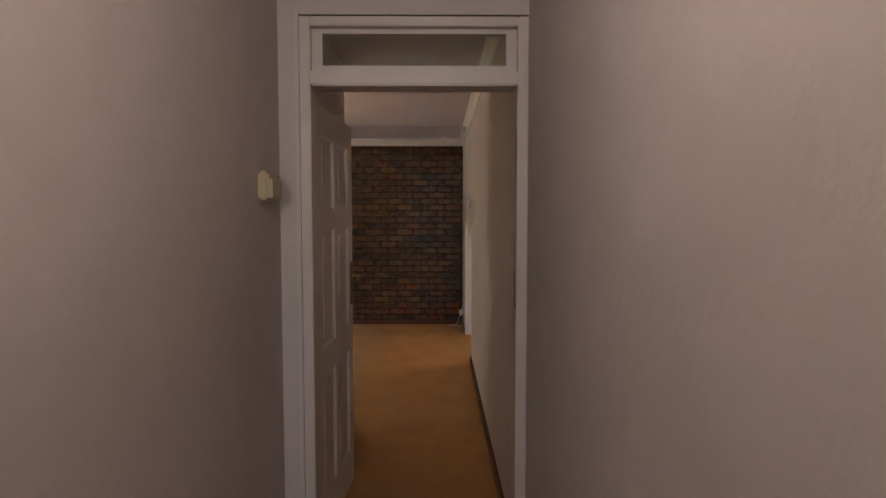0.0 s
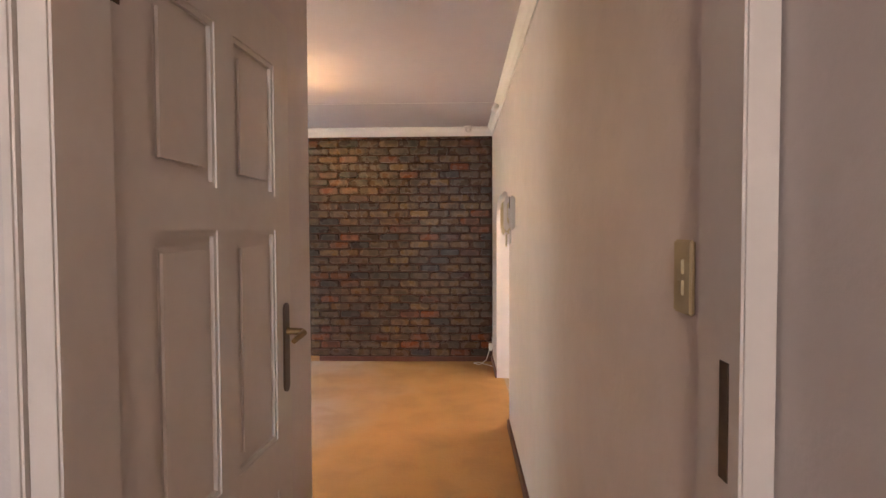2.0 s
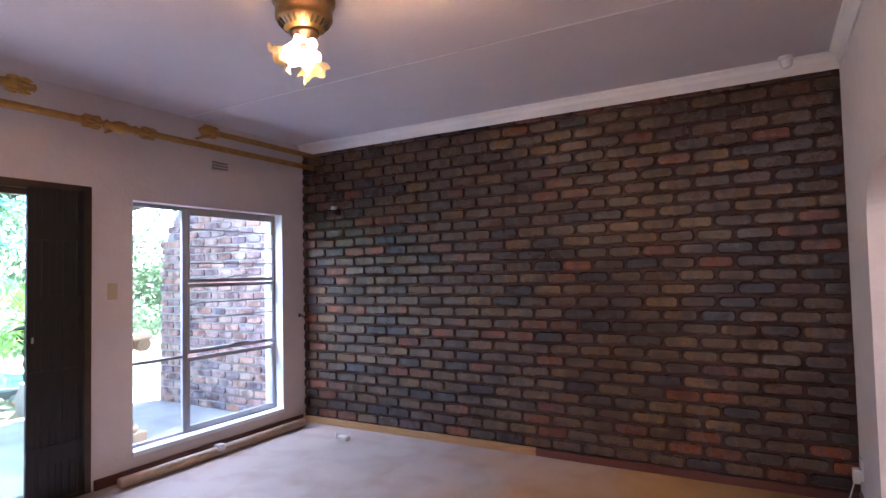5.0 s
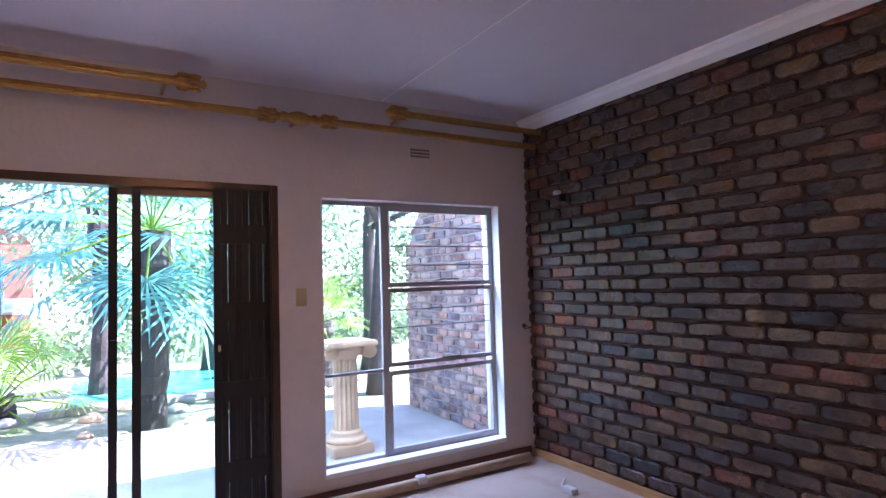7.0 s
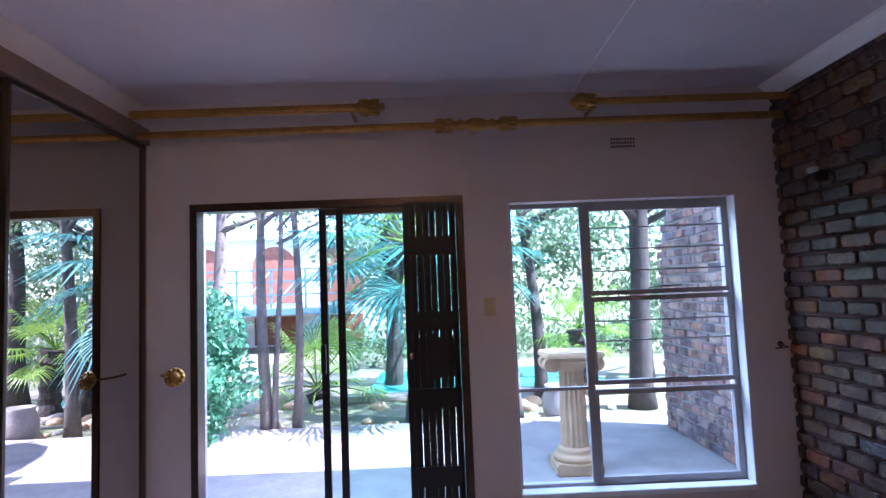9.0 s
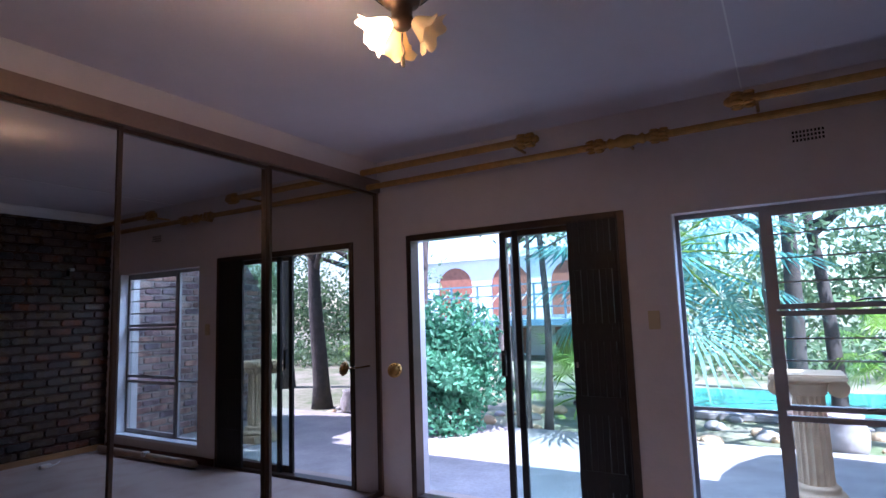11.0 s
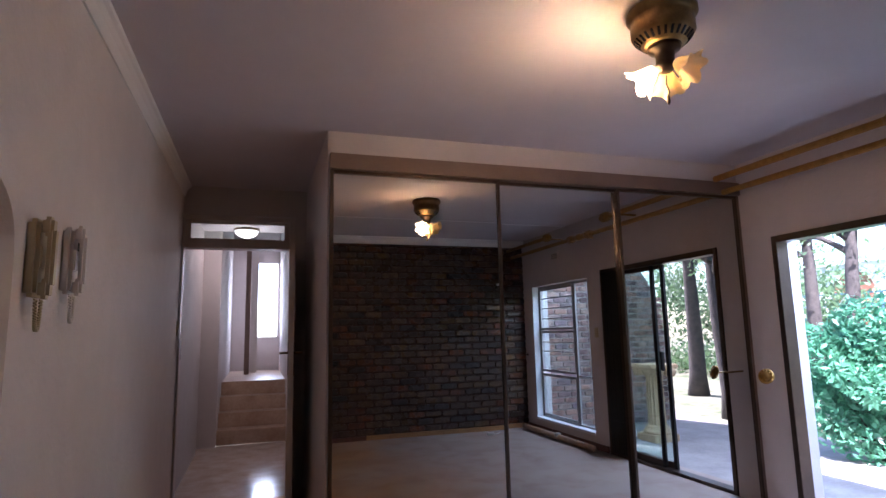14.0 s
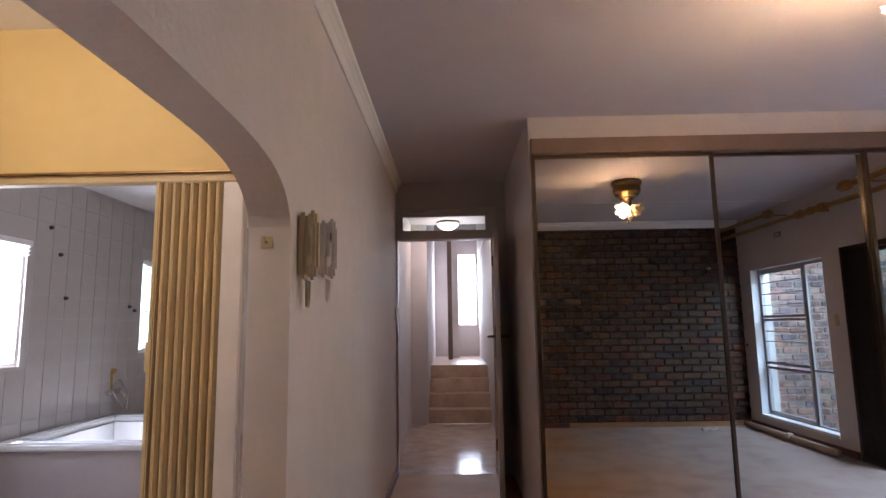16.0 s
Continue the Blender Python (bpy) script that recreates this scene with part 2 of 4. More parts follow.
def leaf_material(name, colour, island=0.45):
    m = material(name, colour, 0.5, island=island)
    n, l = m.node_tree.nodes, m.node_tree.links
    b = n["Principled BSDF"]
    tl, mx = n.new("ShaderNodeBsdfTranslucent"), n.new("ShaderNodeMixShader")
    tl.inputs[0].default_value = (*[min(1, c * 1.3) for c in colour], 1)
    mx.inputs[0].default_value = 0.35
    l.new(b.outputs[0], mx.inputs[1]), l.new(tl.outputs[0], mx.inputs[2])
    l.new(mx.outputs[0], n["Material Output"].inputs[0])
    return m


LEAF = leaf_material("shrub_leaf", (0.10, 0.28, 0.17))
LEAF2 = leaf_material("tree_leaf", (0.13, 0.20, 0.10))
PALM = leaf_material("palm_blade", (0.09, 0.27, 0.25))
LIME = leaf_material("lime_blade", (0.22, 0.36, 0.05))


# ---- mesh helpers ----
def link_mesh(name, bm, mat, smooth=False):
    me = bpy.data.meshes.new(name)
    bm.to_mesh(me)
    bm.free()
    if smooth:
        for p in me.polygons:
            p.use_smooth = True
    me.materials.append(mat)
    return new(name, me)


def part(name, bm, mat, parent, label="", smooth=False):
    ob = link_mesh(name, bm, mat, smooth)
    ob.parent = parent
    return tagged(ob, label=label)


def thing(name, place, label, category, group="", rz=0):
    ob = new(name)
    ob.empty_display_size = 0.1
    ob.matrix_world = pose(*place, 0, 0, rz)
    return tagged(ob, label, category, group)


def add_box(bm, lo, hi, bevel=0.0):
    r = bmesh.ops.create_cube(bm, size=1, matrix=Matrix.Translation([(a + b) / 2 for a, b in zip(lo, hi)]) @ Matrix.Diagonal((*[abs(b - a) for a, b in zip(lo, hi)], 1)))
    if bevel:
        edges = list({e for v in r["verts"] for e in v.link_edges})
        bmesh.ops.bevel(bm, geom=edges, offset=bevel, segments=2, affect="EDGES")
    return bm


def box(lo, hi, bevel=0.0):
    return add_box(bmesh.new(), lo, hi, bevel)


def add_lathe(bm, profile, steps=32, m=None):
    """A turned shape round z from (radius, z) pairs."""
    rings = []
    for r, z in profile:
        rings.append([bm.verts.new((r * math.cos(2 * math.pi * i / steps), r * math.sin(2 * math.pi * i / steps), z)) for i in range(steps)])
    for a, b in zip(rings, rings[1:]):
        for i in range(steps):
            bm.faces.new((a[i], a[(i + 1) % steps], b[(i + 1) % steps], b[i]))
    bm.faces.new(rings[0][::-1])
    bm.faces.new(rings[-1])
    if m is not None:
        bmesh.ops.transform(bm, matrix=m, verts=[v for ring in rings for v in ring])
    return bm


def lathe(profile, steps=32, m=None):
    return add_lathe(bmesh.new(), profile, steps, m)


def add_tube(bm, points, radii, steps=10):
    """A tube through the points, with a radius at each."""
    pts = [Vector(p) for p in points]
    if not hasattr(radii, "__len__"):
        radii = [radii] * len(pts)
    rings = []
    for i, p in enumerate(pts):
        d = (pts[min(i + 1, len(pts) - 1)] - pts[max(i - 1, 0)]).normalized()
        u = d.orthogonal().normalized() if i == 0 else (u - d * u.dot(d)).normalized()
        v = d.cross(u)
        rings.append([bm.verts.new(p + radii[i] * (math.cos(2 * math.pi * k / steps) * u + math.sin(2 * math.pi * k / steps) * v)) for k in range(steps)])
    for a, b in zip(rings, rings[1:]):
        for k in range(steps):
            bm.faces.new((a[k], a[(k + 1) % steps], b[(k + 1) % steps], b[k]))
    bm.faces.new(rings[0][::-1])
    bm.faces.new(rings[-1])
    return bm


def tube(points, radii, steps=10):
    return add_tube(bmesh.new(), points, radii, steps)


def wall_mesh(axis, at, thick, span, height, holes, base=0.0):
    """A wall square to an axis, from at to at + thick, with rectangular holes (low, high, bottom, top)."""
    bm = bmesh.new()
    cuts_a = sorted({span[0], span[1], *[h[0] for h in holes], *[h[1] for h in holes]})
    cuts_z = sorted({base, height, *[h[2] for h in holes], *[h[3] for h in holes]})
    for a0, a1 in zip(cuts_a, cuts_a[1:]):
        for z0, z1 in zip(cuts_z, cuts_z[1:]):
            if any(h[0] < (a0 + a1) / 2 < h[1] and h[2] < (z0 + z1) / 2 < h[3] for h in holes):
                continue
            lo, hi = (at, a0, z0), (at + thick, a1, z1)
            if axis == "y":
                lo, hi = (a0, at, z0), (a1, at + thick, z1)
            add_box(bm, lo, hi)
    bmesh.ops.remove_doubles(bm, verts=bm.verts, dist=1e-5)
    inner = [f for f in bm.faces if sum(1 for g in f.edges[0].link_faces) and any(g is not f and (g.calc_center_median() - f.calc_center_median()).length < 1e-6 for e in f.edges for g in e.link_faces)]
    bmesh.ops.delete(bm, geom=list(set(inner)), context="FACES")
    return bm


def structure(name, bm, mat, label="", smooth=False):
    return tagged(link_mesh(name, bm, mat, smooth), label=label, kind="structure")


# ---- plan ----
XW, XE = -4.12, 0.256        # window wall, phone wall
YB, YM, YD = 8.304, 4.29, 2.51  # brick wall, closet front, doorway wall
CZ = 2.68                   # ceiling
XC = -0.785                 # passage side of the closet
DOOR = (4.575, 6.290, 0.0, 2.034)
WIN = (6.573, 8.029, 0.165, 1.974)
ARCH = (6.07, 7.544)

structure("floor", box((-4.4, YD + 0.06, -0.15), (0.33, YB + 0.1, 0)), SCREED, "bare brown screed floor with worn patches")
structure("floor_hall", box((-0.8, -0.10, -0.15), (0.40, YD + 0.06, 0)), TILE, "glossy marbled tiles in the hall")
structure("ceiling", box((-4.4, 0.36, CZ), (0.53, YB + 0.35, CZ + 0.1)), CEIL, "white painted board ceiling")
structure("wall_west", wall_mesh("x", XW - 0.24, 0.24, (3.5, YB + 0.11), CZ, [DOOR, WIN]), PLASTER, "white plastered wall with sliding door and window")
structure("wall_north", box((XW, YB + 0.012, 0), (XE, YB + 0.24, CZ)), MORTAR, "dark mortar bed behind clinker bricks")
structure("wall_closet_side", box((XC - 0.1, YD + 0.11, 0), (XC, YM, CZ)), PLASTER, "plastered closet side wall")
structure("wall_closet_head", box((-4.12, YM - 0.1, 2.525), (XC - 0.1, YM, CZ)), PLASTER, "plaster bulkhead above mirrored doors")
structure("wall_closet_back", box((-4.12, 3.5, 0), (XC - 0.1, 3.6, CZ)), PLASTER)


def arch_wall():
    """Plastered wall with an arched opening, one solid."""
    bm = bmesh.new()
    a, b = ARCH
    mid, half, spring, rise = (a + b) / 2, (b - a) / 2, 1.50, 0.335
    top = []
    steps = 28
    for i in range(steps + 1):
        u = math.pi * (1 - i / steps)
        c, s = math.cos(u), math.sin(u)
        top.append((mid + half * math.copysign(abs(c) ** 0.54, c), spring + rise * abs(s) ** 0.54))
    outer = [(YD + 0.11, 0), (a, 0), *top, (b, 0), (YB + 0.1, 0), (YB + 0.1, CZ), (YD + 0.11, CZ)]
    t = 0.14
    for x in (XE, XE + t):
        left = [(YD + 0.11, 0), (a, 0), top[0], (a, CZ), (YD + 0.11, CZ)]
        right = [(b, 0), (YB + 0.1, 0), (YB + 0.1, CZ), (b, CZ), top[-1]]
        for poly in (left, right):
            bm.faces.new([bm.verts.new((x, *p)) for p in poly])
        for p, q in zip(top, top[1:]):
            bm.faces.new([bm.verts.new((x, *k)) for k in (p, q, (q[0], CZ), (p[0], CZ))])
    for p, q in zip([(a, 0), *top], [*top, (b, 0)]):
        bm.faces.new([bm.verts.new(k) for k in ((XE, *p), (XE, *q), (XE + t, *q), (XE + t, *p))])
    bmesh.ops.remove_doubles(bm, verts=bm.verts, dist=1e-5)
    bmesh.ops.recalc_face_normals(bm, faces=bm.faces)
    return bm


structure("wall_east", arch_wall(), PLASTER, "white plastered wall with an arched opening")
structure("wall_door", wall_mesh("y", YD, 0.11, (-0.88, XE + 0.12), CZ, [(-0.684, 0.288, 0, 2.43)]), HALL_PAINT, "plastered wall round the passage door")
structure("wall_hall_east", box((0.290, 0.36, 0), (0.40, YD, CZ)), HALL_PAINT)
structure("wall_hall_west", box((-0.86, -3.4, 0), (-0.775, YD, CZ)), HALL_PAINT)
structure("wall_stair_east", box((0.31, 0.0, 0), (0.40, 0.36, CZ + 0.9)), HALL_PAINT)
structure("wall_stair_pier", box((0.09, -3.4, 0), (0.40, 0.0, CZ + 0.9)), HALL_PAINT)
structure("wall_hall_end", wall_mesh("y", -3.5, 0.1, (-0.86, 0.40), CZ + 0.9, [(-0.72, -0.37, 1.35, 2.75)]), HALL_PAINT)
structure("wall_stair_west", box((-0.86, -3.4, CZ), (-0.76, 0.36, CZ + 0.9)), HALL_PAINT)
structure("ceiling_stair", box((-0.845, -3.5, CZ + 0.9), (0.40, 0.36, CZ + 1.0)), CEIL)
structure("ceiling_hall_edge", box((-0.76, 0.36, CZ + 0.1), (0.31, 0.42, CZ + 0.9)), CEIL)
structure("pilaster", box((-0.25, -2.45, 0.74), (-0.17, -2.3, 2.9)), TAUPE, "brown timber door post at the top of the stairs")
structure("door_2", box((-0.37, -2.75, 0.742), (-0.255, -2.71, 2.80), 0.003), WHITE, "cream painted door standing open at the landing")

# stairs up from the hall
for i in range(4):
    y = -0.10 - 0.25 * i
    structure("stair", box((-0.775, (-3.4 if i == 3 else y - 0.28), 0.185 * i), (0.09, y, 0.185 * (i + 1)), 0.006), MARBLE, "marble clad stair step")

# cornices
def cornice(name, lo, hi):
    return structure(name, box(lo, hi, 0.015), CORNICE, "painted coved cornice")


def cove(name, a, b, inward):
    """Coved cornice from a to b along a wall, bulging inward and up to the ceiling."""
    bm = bmesh.new()
    d = Vector(inward)
    prof = [(0, -0.10), (0.010, -0.10), (0.014, -0.085), (0.022, -0.05), (0.038, -0.026), (0.052, -0.016), (0.056, 0), (0, 0)]
    rings = [[bm.verts.new(Vector((*p, CZ + z)) + d * o) for o, z in prof] for p in (a, b)]
    for i in range(len(prof)):
        j = (i + 1) % len(prof)
        bm.faces.new((rings[0][i], rings[0][j], rings[1][j], rings[1][i]))
    bm.faces.new(rings[0])
    bm.faces.new(rings[1][::-1])
    bmesh.ops.recalc_face_normals(bm, faces=bm.faces)
    return structure(name, bm, CORNICE, "white painted coved cornice")


cove("cornice_north", (XW, YB - 0.014), (XE, YB - 0.014), (0, -1, 0))
cove("cornice_east", (XE, YD + 0.11), (XE, YB - 0.08), (-1, 0, 0))

structure("baseboard_north", box((XW + 0.02, YB - 0.035, 0), (-1.75, YB - 0.012, 0.06), 0.003), TANWOOD, "bare orange pine skirting strip")
structure("baseboard_north_end", box((-1.75, YB - 0.035, 0), (XE, YB - 0.012, 0.055), 0.003), REDWOOD, "oxblood painted skirting")
structure("baseboard_east", box((XE - 0.016, YD + 0.12, 0), (XE, ARCH[0], 0.075), 0.003), REDWOOD, "oxblood painted skirting")
structure("baseboard_east_end", box((XE - 0.016, ARCH[1], 0), (XE, YB - 0.04, 0.075), 0.003), REDWOOD, "oxblood painted skirting")
structure("baseboard_west", box((XW, DOOR[1] + 0.02, 0), (XW + 0.018, YB - 0.04, 0.07), 0.003), REDWOOD, "oxblood painted skirting")


# passage door frame with a transom light
def door_frame():
    f = thing("door_1", (-0.19, YD, 0), "white painted door frame with a glazed transom above an open panel door", "door")
    tagged(f, kind="structure")
    x0, x1, o = -0.492, 0.476, -0.012
    t0, t1 = o, 0.122
    part("jamb", box((x0, t0, 0), (x0 + 0.045, t1, 2.42), 0.004), WHITE, f)
    part("jamb", box((x1 - 0.045, t0, 0), (x1, t1, 2.42), 0.004), WHITE, f)
    part("transom_bar", box((x0 + 0.045, t0, 2.132), (x1 - 0.045, t1, 2.20), 0.006), WHITE, f)
    part("head", box((x0 + 0.045, t0, 2.38), (x1 - 0.045, t1, 2.42), 0.004), WHITE, f)
    sash = bmesh.new()
    for lo, hi in (((x0 + 0.045, 0.03, 2.20), (x0 + 0.09, 0.07, 2.38)), ((x1 - 0.09, 0.03, 2.20), (x1 - 0.045, 0.07, 2.38)), ((x0 + 0.09, 0.03, 2.20), (x1 - 0.09, 0.07, 2.225)), ((x0 + 0.09, 0.03, 2.36), (x1 - 0.09, 0.07, 2.38))):
        add_box(sash, lo, hi)
    part("sash", sash, WHITE, f)
    g = part("pane", box((x0 + 0.09, 0.047, 2.225), (x1 - 0.09, 0.053, 2.36)), GLASS, f)
    g.visible_shadow = False
    part("strike_plate", box((x1 - 0.0465, 0.02, 1.18), (x1 - 0.0445, 0.045, 1.34)), BRONZE, f, "dark steel strike plate")
    part("architrave", box((x0 - 0.02, -0.02, 0), (x0 - 0.001, -0.001, 2.44), 0.004), WHITE, f)
    return f


door_frame()


def panel_door():
    """Six-panel door leaf, hinged at its origin, lying along +x, face at y 0 to -0.04."""
    d = thing("door_leaf", (-0.690, YD + 0.128, 0.008), "white painted six-panel door standing open", "door", rz=86.5)
    w, h, t = 0.765, 2.085, 0.04
    bm = bmesh.new()
    xs = [0, 0.105, 0.34, 0.425, 0.66, w]
    zs = [0, 0.20, 0.80, 0.94, 1.51, 1.60, 1.95, h]
    for i in (0, 2, 4):
        add_box(bm, (xs[i], -t, 0), (xs[i + 1], 0, h))
    for i in (1, 3):
        for j in (0, 2, 4, 6):
            add_box(bm, (xs[i], -t, zs[j]), (xs[i + 1], 0, zs[j + 1]))
    part("leaf_frame", bm, WHITE, d)
    for i in (1, 3):
        for j in (1, 3, 5):
            b = bmesh.new()
            add_box(b, (xs[i], -0.027, zs[j]), (xs[i + 1], -0.013, zs[j + 1]))
            add_box(b, (xs[i] + 0.035, -0.034, zs[j] + 0.035), (xs[i + 1] - 0.035, -0.006, zs[j + 1] - 0.035), 0.006)
            part("panel", b, WHITE, d)
            m = bmesh.new()
            for y0, y1 in ((-0.036, -0.027), (-0.013, -0.004)):
                add_box(m, (xs[i], y0, zs[j]), (xs[i] + 0.012, y1, zs[j + 1]))
                add_box(m, (xs[i + 1] - 0.012, y0, zs[j]), (xs[i + 1], y1, zs[j + 1]))
                add_box(m, (xs[i] + 0.012, y0, zs[j]), (xs[i + 1] - 0.012, y1, zs[j] + 0.012))
                add_box(m, (xs[i] + 0.012, y0, zs[j + 1] - 0.012), (xs[i + 1] - 0.012, y1, zs[j + 1]))
            part("moulding", m, WHITE, d)
    for s in (-1, 1):
        y = -0.04 if s < 0 else 0
        hx = w - 0.042
        pb = bmesh.new()
        rim = [(hx + 0.021 * math.cos(math.radians(g)), (1.285 if g < 180 else 1.075) + 0.021 * math.sin(math.radians(g))) for g in list(range(0, 181, 20)) + list(range(180, 361, 20))]
        back = [pb.verts.new((px, y, pz)) for px, pz in rim]
        front = [pb.verts.new((hx + (px - hx) * 0.88, y + s * 0.005, pz)) for px, pz in rim]
        for k in range(len(rim)):
            n = (k + 1) % len(rim)
            pb.faces.new((back[k], back[n], front[n], front[k]))
        pb.faces.new(front)
        pb.faces.new(back[::-1])
        bmesh.ops.recalc_face_normals(pb, faces=pb.faces)
        plate = part("handle_plate", pb, BRONZE, d, "dark bronze handle plate with rounded ends")
        part("lever", tube([(hx, y, 1.225), (hx, y + s * 0.05, 1.225), (hx - 0.02, y + s * 0.06, 1.225), (hx - 0.10, y + s * 0.06, 1.217)], [0.010, 0.009, 0.009, 0.007]), BRASS, d, "aged brass lever handle")
    for z in (0.25, 1.91):
        hb = bmesh.new()
        add_lathe(hb, [(0.008, z - 0.05), (0.008, z + 0.05)], 12, Matrix.Translation((-0.004, -0.045, 0)))
        add_box(hb, (0.0, -0.043, z - 0.045), (0.03, -0.0405, z + 0.045))
        part("hinge", hb, BRONZE, d, "dark steel butt hinge")


panel_door()


# mirrored sliding closet
def closet():
    c = thing("mirrored_closet", (0, YM, 0), "three mirrored sliding closet doors in bronze frames", "closet")
    part("head_track", box((XW + 0.0, -0.05, 2.42), (XC - 0.012, 0.035, 2.525), 0.004), TAUPE, c, "taupe metal head track")
    part("bottom_track", box((XW + 0.0, -0.08, 0), (XC - 0.035, 0.01, 0.025), 0.003), BRONZE, c, "bronze floor track")
    part("end_post", box((XC - 0.03, -0.08, 0.025), (XC - 0.012, 0.03, 2.42), 0.003), BRONZE, c)
    part("end_post", box((XW, -0.08, 0.025), (XW + 0.035, 0.012, 2.42), 0.003), TAUPE, c)
    edges = [(-0.80, -1.98, 0.010), (-1.96, -2.965, -0.020), (-2.945, -4.085, 0.008)]
    for k, (a, b, y) in enumerate(edges):
        door = part("mirror_door", box((b + 0.02, y - 0.012, 0.05), (a - 0.02, y - 0.006, 2.40)), BRONZE, c, "mirrored sliding door")
        part("mirror", box((b + 0.02, y - 0.0055, 0.05), (a - 0.02, y, 2.40)), MIRROR, door, "silvered mirror glass")
        for lo, hi in (((a - 0.022, y - 0.014, 0.026), (a, y + 0.012, 2.414)), ((b, y - 0.014, 0.026), (b + 0.022, y + 0.012, 2.414)), ((b + 0.022, y - 0.014, 0.026), (a - 0.022, y + 0.012, 0.052)), ((b + 0.022, y - 0.014, 2.392), (a - 0.022, y + 0.012, 2.414))):
            part("frame_bar", box(lo, hi, 0.002), BRONZE, door)
    return c


closet()


# sliding patio door and folded security gate
def patio_door():
    d = thing("patio_door", (XW, DOOR[0], 0), "brown aluminium sliding patio door, half open", "door")
    w, h = DOOR[1] - DOOR[0], DOOR[3]
    for lo, hi in (((-0.1, 0, 0), (0.012, 0.045, h)), ((-0.1, w - 0.045, 0), (0.012, w, h)), ((-0.1, 0.045, h - 0.05), (0.012, w - 0.045, h)), ((-0.1, 0.045, 0), (0.006, w - 0.045, 0.03))):
        part("frame", box(lo, hi, 0.003), BRONZE, d)
    for y0, y1, x in ((0.79, w - 0.045, -0.075), (0.905, w - 0.05, -0.04)):
        leaf = part("sliding_leaf", box((x - 0.014, y0, 0.032), (x + 0.014, y0 + 0.045, h - 0.052), 0.002), GATE, d)
        part("rail", box((x - 0.014, y0 + 0.045, 0.032), (x + 0.014, y1, 0.09), 0.002), BRONZE, leaf)
        part("rail", box((x - 0.014, y0 + 0.045, h - 0.09), (x + 0.014, y1, h - 0.052), 0.002), BRONZE, leaf)
        g = part("pane", box((x - 0.003, y0 + 0.045, 0.09), (x + 0.003, y1, h - 0.09)), GLASS, leaf)
        g.visible_shadow = False
    part("pull", box((-0.02, 0.80, 0.95), (0.012, 0.83, 1.13), 0.004), GATE, d, "black door pull")
    return d


patio_door()


def gate():
    g = thing("security_gate", (XW, 6.09, 0), "dark brown folded trellis security gate", "gate")
    ys = [-0.185 + 0.0415 * i for i in range(8)]
    for i, y in enumerate(ys):
        part("upright", box((-0.012, y, 0.03), (0.012, y + (0.0375 if i in (1, 4, 6) else 0.0408), 2.0), 0.002), GATE, g)
    for y in (0.125, 0.148):
        part("bar", box((-0.012, y, 0.03), (0.012, y + 0.009, 2.0)), GATE, g)
    for z in (0.25, 0.72, 1.19, 1.66):
        for i in range(7):
            part("trellis_link", box((0.012, ys[i], z + 0.003 * (i % 2)), (0.0165 + 0.001 * (i % 2), ys[i] + 0.062, z + 0.12)), GATE, g)
    part("plate", box((-0.014, -0.185, 0.9), (-0.0125, 0.12, 1.15)), GATE, g)
    part("lock", box((0.012, -0.165, 1.02), (0.026, -0.15, 1.06), 0.004), CHROME, g, "steel gate lock")
    return g


gate()


def steel_window():
    w = thing("window_1", (XW - 0.13, WIN[0], WIN[2]), "painted steel casement window with burglar bars", "window")
    tagged(w, kind="structure")
    W, H = WIN[1] - WIN[0], WIN[3] - WIN[2]
    m = 0.475
    for lo, hi in (((0, 0, 0), (0.03, 0.03, H)), ((0, W - 0.03, 0), (0.03, W, H)), ((0, 0.03, 0), (0.03, W - 0.03, 0.03)), ((0, 0.03, H - 0.03), (0.03, W - 0.03, H)), ((0, m, 0.03), (0.03, m + 0.045, H - 0.03))):
        part("window_frame", box(lo, hi, 0.002), STEEL, w)
    part("glazing_bar", box((0.002, 0.03, 0.605), (0.026, m, 0.625)), STEEL, w)
    for z0, z1 in ((0.03, 0.60), (0.63, 1.19), (1.20, H - 0.03)):
        s = part("casement", box((-0.004, m + 0.045, z0), (0.034, m + 0.065, z1), 0.002), STEEL, w)
        part("casement_bar", box((-0.004, W - 0.05, z0), (0.034, W - 0.03, z1), 0.002), STEEL, s)
        part("casement_bar", box((-0.004, m + 0.065, z0), (0.034, W - 0.05, z0 + 0.030), 0.002), STEEL, s)
        part("casement_bar", box((-0.004, m + 0.065, z1 - 0.030), (0.034, W - 0.05, z1), 0.002), STEEL, s)
        p = part("pane", box((0.010, m + 0.065, z0 + 0.022), (0.014, W - 0.05, z1 - 0.022)), GLASS, s)
        p.visible_shadow = False
    for z0, z1 in ((0.03, 0.605), (0.625, H - 0.03)):
        p = part("pane", box((0.010, 0.03, z0), (0.014, m, z1)), GLASS, w)
        p.visible_shadow = False
    for z in (0.905, 1.03, 1.35, 1.49, 1.63):
        part("burglar_bar", box((0.036, m + 0.03, z), (0.044, W - 0.02, z + 0.009)), STEEL, w)
    for z in (0.655, 1.235):
        part("stay", tube([(0.04, m + 0.42, z), (0.075, m + 0.46, z + 0.012), (0.075, m + 0.62, z + 0.012)], 0.005, 8), BRONZE, w, "dark window stay")
    return w


